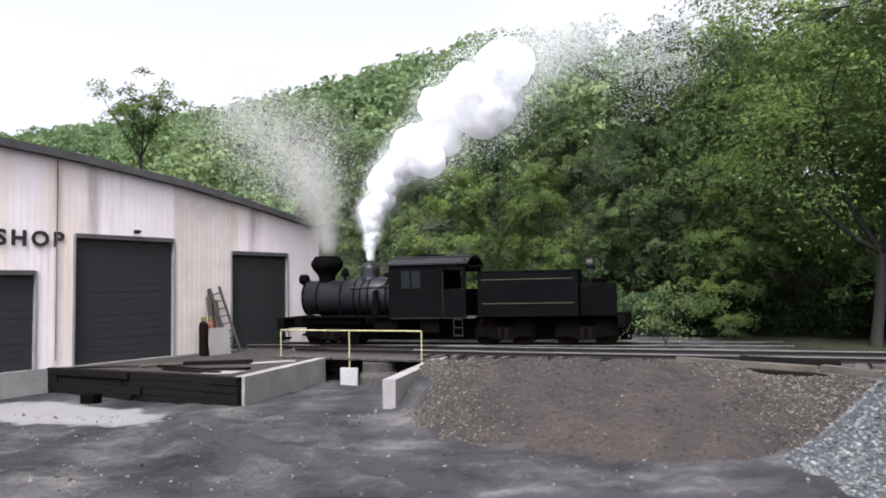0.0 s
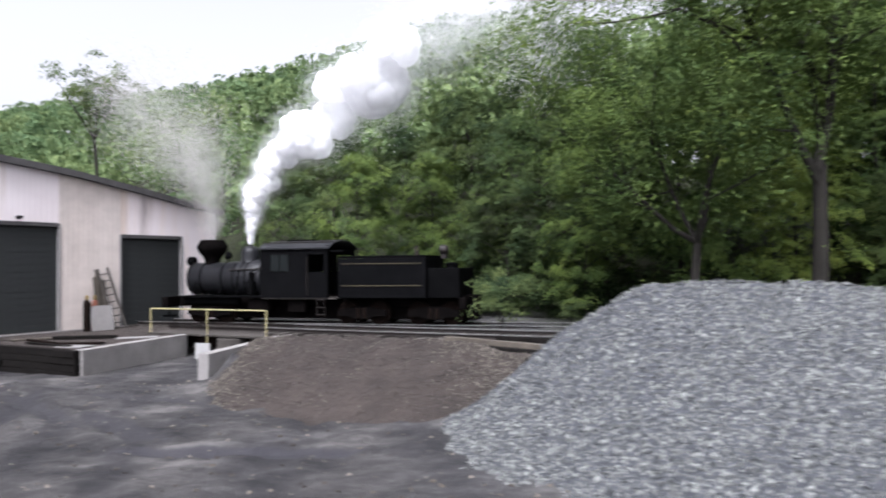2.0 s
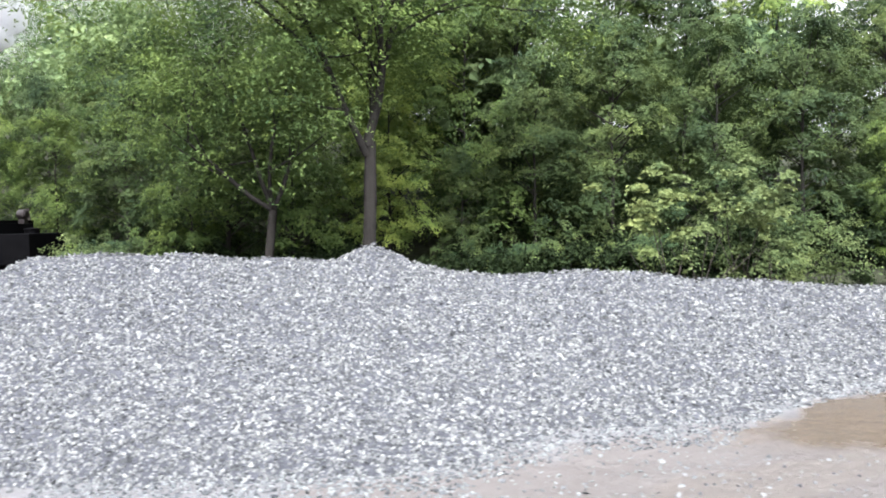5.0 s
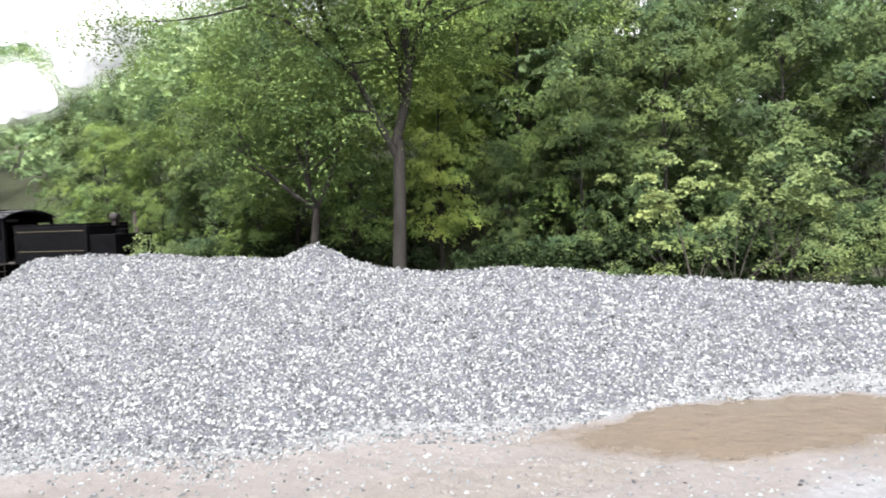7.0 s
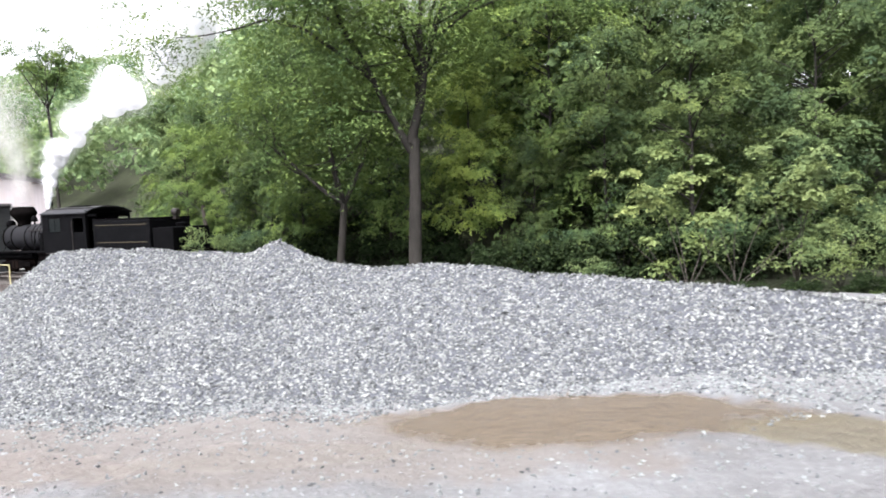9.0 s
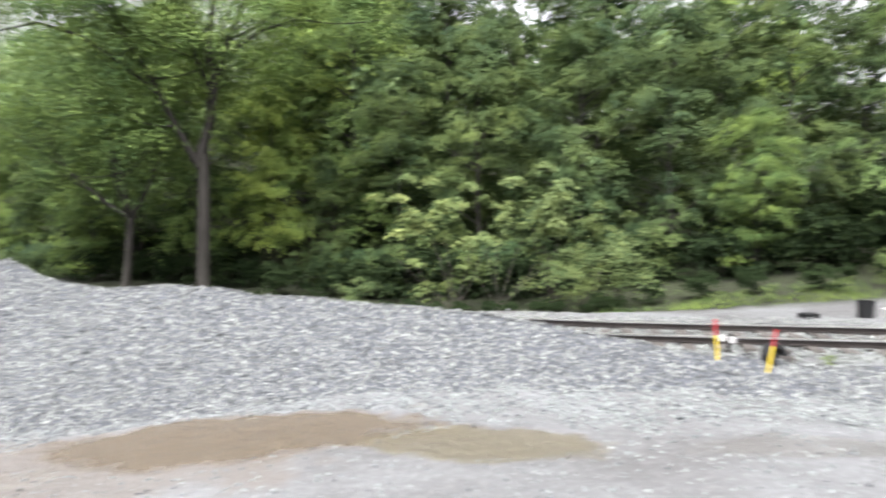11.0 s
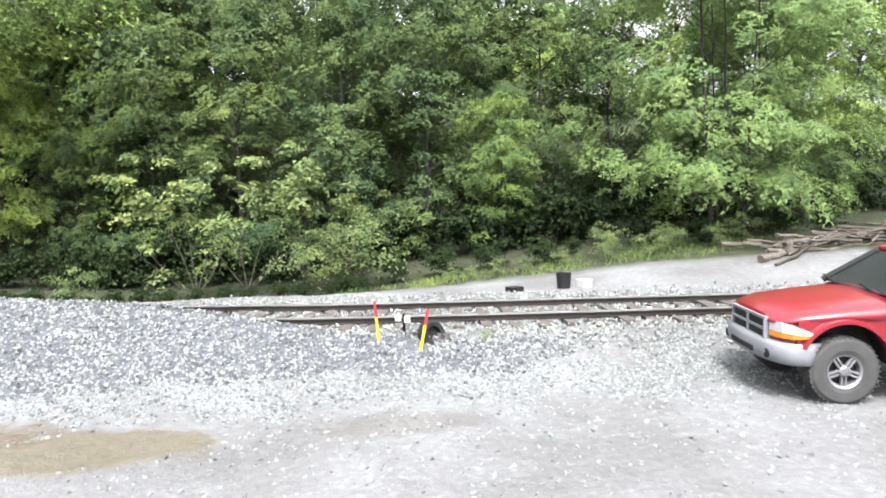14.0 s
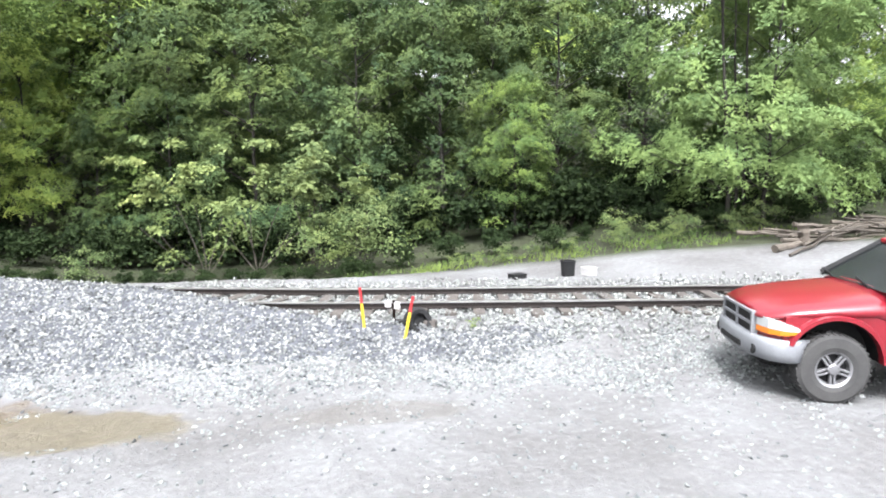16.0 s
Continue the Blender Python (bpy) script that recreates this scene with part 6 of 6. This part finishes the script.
def make_stake(x, y, z, tilt_x, tilt_y):
    st = thing("marker_stake", pose(x, y, z, tilt_x, tilt_y, 10), "thin track marker stake, yellow below and red on top", "stake", "track marker stakes")
    bm = bmesh.new()
    box(bm, -0.022, 0.022, -0.012, 0.012, -0.1, 0.42, 0.004)
    part("lower_half", bm, "stake_yellow", st)
    bm = bmesh.new()
    box(bm, -0.021, 0.021, -0.011, 0.011, 0.421, 0.68, 0.004)
    part("upper_half", bm, "stake_red", st)


make_stake(28.55, 2.95, on_heap(28.55, 2.95) - 0.02, 0, -5)
make_stake(29.1, 2.5, on_heap(29.1, 2.5) - 0.02, 0, 13)


def make_old_tyre(x, y, z, r, tilt, turn):
    bm = bmesh.new()
    lathe(bm, [(r * 0.55, -0.08), (r * 0.8, -0.1), (r, -0.06), (r * 1.02, 0), (r, 0.06), (r * 0.8, 0.1), (r * 0.55, 0.08), (r * 0.58, 0.0)], None, 24)
    ob = part("rubber_pipe_section", bm, "plastic_black")
    ob.matrix_basis = pose(x, y, z, tilt, 0, turn)
    tagged(ob, "black rubber ring half sunk in the ballast by the stakes", "rubber ring")


make_old_tyre(29.38, 2.75, on_heap(29.38, 2.75) + 0.05, 0.24, 68, 20)
make_old_tyre(29.2, 3.2, on_heap(29.2, 3.2) + 0.06, 0.2, 75, -30)


def make_plank(name, x, y, z, L, w, h, turn, tilt, mat, label, category="plank"):
    bm = bmesh.new()
    box(bm, -L / 2, L / 2, -w / 2, w / 2, 0, h, min(w, h) * 0.12)
    for v in bm.verts:
        v.co.z += 0.02 * math.sin(v.co.x * 3 + x)
        v.co.y += 0.015 * math.sin(v.co.x * 2 + y)
    ob = part(name, bm, mat)
    ob.matrix_basis = pose(x, y, z, 0, tilt, turn)
    return tagged(ob, label, category)


make_plank("tie_butt", 27.9, 4.15, on_heap(27.9, 4.15) - 0.02, 0.6, 0.2, 0.14, -20, 0, "tie", "dark broken tie end lying beside the rail", "tie")
make_plank("tie_butt", 29.85, 2.95, on_heap(29.85, 2.95) - 0.03, 0.5, 0.16, 0.12, 30, 4, "tie", "dark broken tie end lying beside the rail", "tie")
make_plank("tie_butt", 29.62, 2.85, on_heap(29.62, 2.85) - 0.03, 0.35, 0.2, 0.2, 70, 8, "tie", "dark broken tie end lying beside the rail", "tie")

# a marker post before the near rail, cans beyond the track
mp_ = thing("marker_post", pose(29.26, 3.93, on_heap(29.26, 3.93) - 0.02, 0, 0, -18), "short dark post with two small white plates beside the rail", "marker post")
bm = bmesh.new()
box(bm, -0.025, 0.025, -0.02, 0.02, -0.1, 0.42, 0.004)
part("post", bm, "rust", mp_)
for x, z in ((-0.1, 0.36), (0.06, 0.33)):
    bm = bmesh.new()
    box(bm, x - 0.055, x + 0.055, -0.034, -0.021, z - 0.06, z + 0.06, 0.004)
    part("plate", bm, "white_box", mp_)


def make_bucket(x, y):
    bk = thing("bucket", pose(x, y, on_ground(x, y) - 0.01), "black plastic bucket standing beyond the track", "bucket")
    bm = bmesh.new()
    lathe(bm, [(0.15, 0), (0.16, 0.01), (0.19, 0.38), (0.2, 0.4), (0.185, 0.4), (0.15, 0.03)], None, 20)
    part("body", bm, "plastic_black", bk)
    bm = bmesh.new()
    for k in range(8):
        a, b = math.pi * k / 8, math.pi * (k + 1) / 8
        tube(bm, (0.2 * math.cos(a), -0.08 * math.sin(a), 0.4 + 0.08 * math.sin(a)), (0.2 * math.cos(b), -0.08 * math.sin(b), 0.4 + 0.08 * math.sin(b)), 0.006, seg=5)
    part("handle", bm, "rail_steel", bk)


make_bucket(34.5, 7.45)
for x, y, w, h, mat, label in ((35.0, 7.3, 0.26, 0.2, "white_box", "small white box on the gravel beyond the track"), (33.2, 7.6, 0.36, 0.12, "plastic_black", "flat black crate lying beyond the track")):
    bx = thing("box", pose(x, y, on_ground(x, y) - 0.005, 0, 0, 12), label, "box")
    bm = bmesh.new()
    box(bm, -w / 2, w / 2, -0.15, 0.15, 0, h * 0.8, 0.012)
    part("body", bm, mat, bx)
    bm = bmesh.new()
    box(bm, -w / 2 - 0.01, w / 2 + 0.01, -0.16, 0.16, h * 0.803, h, 0.01)
    part("lid", bm, mat, bx)


# the heap of driftwood and sawn ends on the bank
def make_log(x, y, z, L, r, turn, tilt, seed, mat="driftwood"):
    n = random.Random(seed)
    bm = bmesh.new()
    rings = []
    for k in range(7):
        f = k / 6
        c = Vector((L * (f - 0.5), n.uniform(-0.04, 0.04), n.uniform(-0.03, 0.03)))
        rr = r * (1.1 - 0.3 * f)
        rings.append([bm.verts.new(c + Vector((0, rr * n.uniform(0.85, 1.1) * math.cos(j * math.tau / 9), rr * n.uniform(0.85, 1.1) * math.sin(j * math.tau / 9)))) for j in range(9)])
    for a, b in zip(rings, rings[1:]):
        for j in range(9):
            bm.faces.new((a[j], a[(j + 1) % 9], b[(j + 1) % 9], b[j]))
    bm.faces.new(rings[0])
    bm.faces.new(rings[-1][::-1])
    ob = part("log", bm, mat)
    ob.matrix_basis = pose(x, y, z, 0, tilt, turn)
    tagged(ob, "weathered grey brown log on the driftwood heap", "log", "driftwood heap")


rl = random.Random(77)
for k in range(70):
    x = rl.uniform(41.6, 47.5)
    y = 7.25 + rl.uniform(-0.45, 0.9)
    thick = rl.choice((0.018, 0.022, 0.026, 0.03, 0.04, 0.065))
    make_log(x, y, on_ground(x, y) + rl.uniform(0.0, 0.34) + thick * 0.6, rl.uniform(0.8, 3.4), thick, rl.uniform(-50, 35), rl.uniform(-9, 9), k, "driftwood" if k % 4 else "pale_bark")
make_log(41.3, 6.95, on_ground(41.3, 6.95) + 0.28, 0.62, 0.15, 10, 82, 91)
make_log(40.75, 6.9, on_ground(40.75, 6.9) + 0.08, 1.1, 0.1, 8, -6, 92)

# dead pale trunk standing at the wood's edge behind the locomotive
make_log(3.9, 28.6, on_ground(3.9, 28.6) + 1.5, 3.3, 0.1, 0, 86, 93, "pale_bark")


# things by the shop
def at_shop(x, y, z, turn=0.0):
    return SHOP @ pose(x, y, z, 0, 0, turn)


def make_ladder():
    ld = thing("ladder", SHOP @ pose(1.95, -0.75, -0.03, -16, -10, 0), "worn wooden ladder leaning on the shop wall", "ladder")
    for x in (-0.2, 0.2):
        bm = bmesh.new()
        box(bm, x - 0.03, x + 0.03, -0.045, 0.045, 0, 2.45, 0.008)
        part("rail", bm, "tie", ld)
    for k in range(8):
        bm = bmesh.new()
        tube(bm, (-0.2, 0, 0.25 + k * 0.28), (0.2, 0, 0.25 + k * 0.28), 0.022, seg=8)
        part("rung", bm, "tie", ld)


make_ladder()
for x, y, h, lean in ((1.35, -0.35, 2.0, -6), (1.5, -0.3, 2.3, -8), (1.62, -0.45, 1.9, -9)):
    bm = bmesh.new()
    box(bm, -0.09, 0.09, -0.02, 0.02, 0, h, 0.006)
    ob = part("board", bm, "driftwood")
    ob.matrix_basis = SHOP @ pose(x, y, -0.03, lean, -3, 0)
    tagged(ob, "weathered board leaning on the shop wall", "board", "boards against the wall")
for k, (x, y, mat, label) in enumerate(((0.72, -0.55, "rust", "rusty gas cylinder beside the ladder"), (0.92, -0.75, "orange", "orange gas cylinder beside the ladder"), (0.6, -0.85, "rust", "dark gas cylinder beside the ladder"))):
    cy = thing("gas_cylinder", at_shop(x, y, -0.04), label, "gas cylinder")
    bm = bmesh.new()
    lathe(bm, [(0.1, 0), (0.115, 0.02), (0.115, 1.0), (0.09, 1.1), (0.04, 1.16)], None, 18)
    part("body", bm, mat, cy)
    bm = bmesh.new()
    lathe(bm, [(0.045, 1.16), (0.05, 1.2), (0.05, 1.3), (0.03, 1.32)], None, 12)
    part("valve_cap", bm, "brass", cy)
bm = bmesh.new()
box(bm, -0.42, 0.42, -0.03, 0.03, 0, 0.95, 0.02)
ob = part("sheet_panel", bm, "concrete")
ob.matrix_basis = SHOP @ pose(1.1, -1.05, -0.04, -12, 0, 0)
tagged(ob, "grey sheet panel propped before the cylinders", "panel")
for x, y, L, w, h, turn, mat, label in ((-6.9, 18.5, 2.2, 0.16, 0.05, -30, "timber", "rusty flat bar lying on the platform"), (-6.2, 18.9, 1.6, 0.2, 0.05, -10, "rust", "rusty plank lying on the platform"), (-5.9, 18.1, 1.1, 0.5, 0.03, -25, "trim", "pale sheet offcut lying on the platform"), (-7.6, 19.3, 1.9, 0.14, 0.06, -38, "rust", "dark red plank lying on the platform"), (-5.2, 20.6, 1.3, 0.35, 0.03, 15, "trim", "pale sheet offcut lying on the platform"), (-6.8, 20.4, 2.0, 0.18, 0.1, 5, "timber", "dark timber lying on the platform"), (-8.4, 20.2, 1.2, 0.3, 0.05, 40, "driftwood", "grey board lying on the platform")):
    make_plank("plank", x, y, -0.038, L, w, h, turn, 0, mat, label)
# pit: pier and white panel under the bridge, dark block by the platform
bm = bmesh.new()
lathe(bm, [(0.62, -0.85), (0.6, -0.5), (0.5, -0.35), (0.5, -0.08)], Matrix.Translation((-2.0, 20.6, 0)), 28)
tagged(part("turntable_pier", bm, "tie"), "round stained concrete pier under the bridge", "pier", kind="structure")
bm = bmesh.new()
box(bm, -0.27, 0.27, -0.04, 0.04, -0.72, -0.2, 0.01)
ob = part("white_panel", bm, "white_box")
ob.matrix_basis = pose(-2.85, 20.2, 0, 0, 0, -14)
tagged(ob, "white panel standing in the pit under the bridge", "panel")
bm = bmesh.new()
box(bm, -0.22, 0.22, -0.15, 0.15, 0, 0.28, 0.03)
ob = part("iron_block", bm, "sooty")
ob.matrix_basis = pose(-9.2, 17.7, on_ground(-9.2, 17.7) - 0.02, 0, 0, -20)
tagged(ob, "dark iron block at the foot of the platform", "block")
# weathered crossties slid down the bank beside the gravel
for k, (dx, dy, dz, L, turn, mat) in enumerate(((0, 0, 0.20, 2.7, -24, "driftwood"), (0.5, -0.35, 0.06, 2.4, -30, "timber"), (0.9, 0.25, 0.28, 1.9, -18, "timber"), (1.7, -0.3, 0.14, 1.1, -50, "driftwood"), (-0.4, 0.3, 0.16, 1.6, -26, "tie"), (0.2, -0.6, -0.08, 2.2, -22, "timber"))):
    make_plank("crosstie", 6.3 + dx, 14.4 + dy - 0.4 * dx, dz + 0.1, L, 0.22, 0.13, turn, 2, mat, "split weathered crosstie lying on the bank", "crosstie")


# ---- steam and smoke: drifting puffs of fine droplets ----
def billow(u, seed):
    """Rounded cauliflower lumps over the unit sphere."""
    r = np.random.default_rng(seed)
    out = np.full(len(u), 0.5)
    for many, high, wide in ((7, 0.5, 0.5), (40, 0.2, 0.24), (150, 0.07, 0.12)):
        c = r.normal(size=(many, 3))
        c /= np.linalg.norm(c, axis=1, keepdims=True)
        d = np.linalg.norm(u[:, None] - c[None], axis=2).min(1)
        out += high * np.sqrt(np.clip(1 - (d / (2 * wide)) ** 2, 0, 1))
    return out


def puff_mesh(name, seed, flakes, size, mat, soft):
    n = np.random.default_rng(seed)
    u = n.normal(size=(flakes, 3))
    u /= np.linalg.norm(u, axis=1, keepdims=True)
    if mat == "steam":
        rad = (billow(u, seed) * (0.84 + 0.24 * np.abs(n.normal(size=flakes))))[:, None]
    else:
        rad = n.random((flakes, 1)) ** soft * (1 + 0.3 * np.sin(u[:, :1] * 5 + seed) * np.cos(u[:, 1:2] * 4 + 2 * seed) + 0.16 * np.sin(u[:, 2:3] * 7 + seed))
    v, f = leaf_quads(u * rad, size, n, 2.0)
    f = f[::2]
    if mat == "steam":
        bm = bmesh.new()
        bmesh.ops.create_icosphere(bm, subdivisions=4, radius=1)
        core = np.array([p.co for p in bm.verts])
        core /= np.linalg.norm(core, axis=1, keepdims=True)
        tri = np.array([[p.index for p in q.verts] for q in bm.faces])
        bm.free()
        f = np.concatenate([f, tri + len(v)])
        v = np.concatenate([v, core * 0.74 * billow(core, seed)[:, None]])
    ob = raw_mesh(name, v, f, mat, smooth=True)
    return ob.data, ob


STEAM_MOVES = []


def make_plume(name, source, path, radius, count, q, s0, mat, flakes, size, label, category, shift, seed):
    """Puffs along a widening path; each drifts outwards with time. The first wait inside the nozzle."""
    r = random.Random(seed)
    meshes = [puff_mesh(name, seed + k, flakes, size, mat, 0.36 if mat == "steam" else 0.55) for k in range(3)]
    spare = [ob for _, ob in meshes]
    thin = [puff_mesh(name, seed + 7 + k, 3 * flakes, size * 0.6, "steam_thin", 0.42) for k in range(2)] if mat == "steam" else []
    spare_thin = [ob for _, ob in thin]
    for k in range(count):
        s = s0 * q ** k
        if thin and s > 9.5:
            ob = spare_thin.pop() if spare_thin else new(name, thin[k % 2][0])
        else:
            ob = spare.pop() if spare else new(name, meshes[k % 3][0])
        tagged(ob, label, category, name + " plume")
        rr = radius(s) * r.uniform(0.75, 1.2)
        if mat == "steam":
            rr *= 1.1 - min(0.06 * s, 0.28)
        ob.scale = (rr * r.uniform(0.8, 1.25), rr * r.uniform(0.8, 1.25), rr * r.uniform(0.8, 1.2))
        side = Vector((r.uniform(-1, 1), r.uniform(-1, 1), r.uniform(-1, 1))) * radius(s) * (min(0.1 + 0.1 * s, 0.55) if mat == "steam" else 0.28)
        spin = (r.uniform(-60, 60), r.uniform(-60, 60), r.uniform(0, 360))
        rows = []
        for t in (0, 2, 4, 6, 8, 10, 12, 14, 16):
            st = s * q ** (shift * t / 16)
            p = Vector(source) + path(st) + side * (st / s)
            rows.append((t, pose(p.x, p.y, p.z, spin[0] + 9 * t, spin[1] + 6 * t, spin[2] + 5 * t)))
        STEAM_MOVES.append((ob, rows))


def steam_path(s):
    k = max(s - 2.0, 0)
    return Vector((0.04 * s + 0.78 * k * min(0.45 + k / 10, 1.0), 0.1 * s, s * (0.98 - 0.018 * s)))


def steam_width(s):
    return 0.05 + 0.2 * s if s < 2 else 0.45 + 0.24 * (s - 2)


def smoke_path(s):
    k = min(s / 7.0, 1.5)
    return Vector((-0.30 * s * k - 0.05 * s, 0.1 * s, s * (0.95 - 0.2 * k)))


dome_top = LOCO @ Vector((-8.14, 0, 3.0))
stack_top = LOCO @ Vector((-9.88, 0, 3.2))
make_plume("steam_puff", dome_top, steam_path, steam_width, 58, 1.09, 0.11, "steam", 5000, 0.04, "bright white steam blowing from the locomotive's dome", "steam", 8.0, 70)
make_plume("smoke_puff", stack_top, smoke_path, lambda s: 0.24 + 0.33 * s, 22, 1.16, 0.35, "smoke", 8000, 0.025, "thin brown grey smoke drifting from the stack", "smoke", 4.0, 90)


# ---- what moves ----
def motions():
    for ob, rows in STEAM_MOVES:
        walk(ob, rows)


motions()
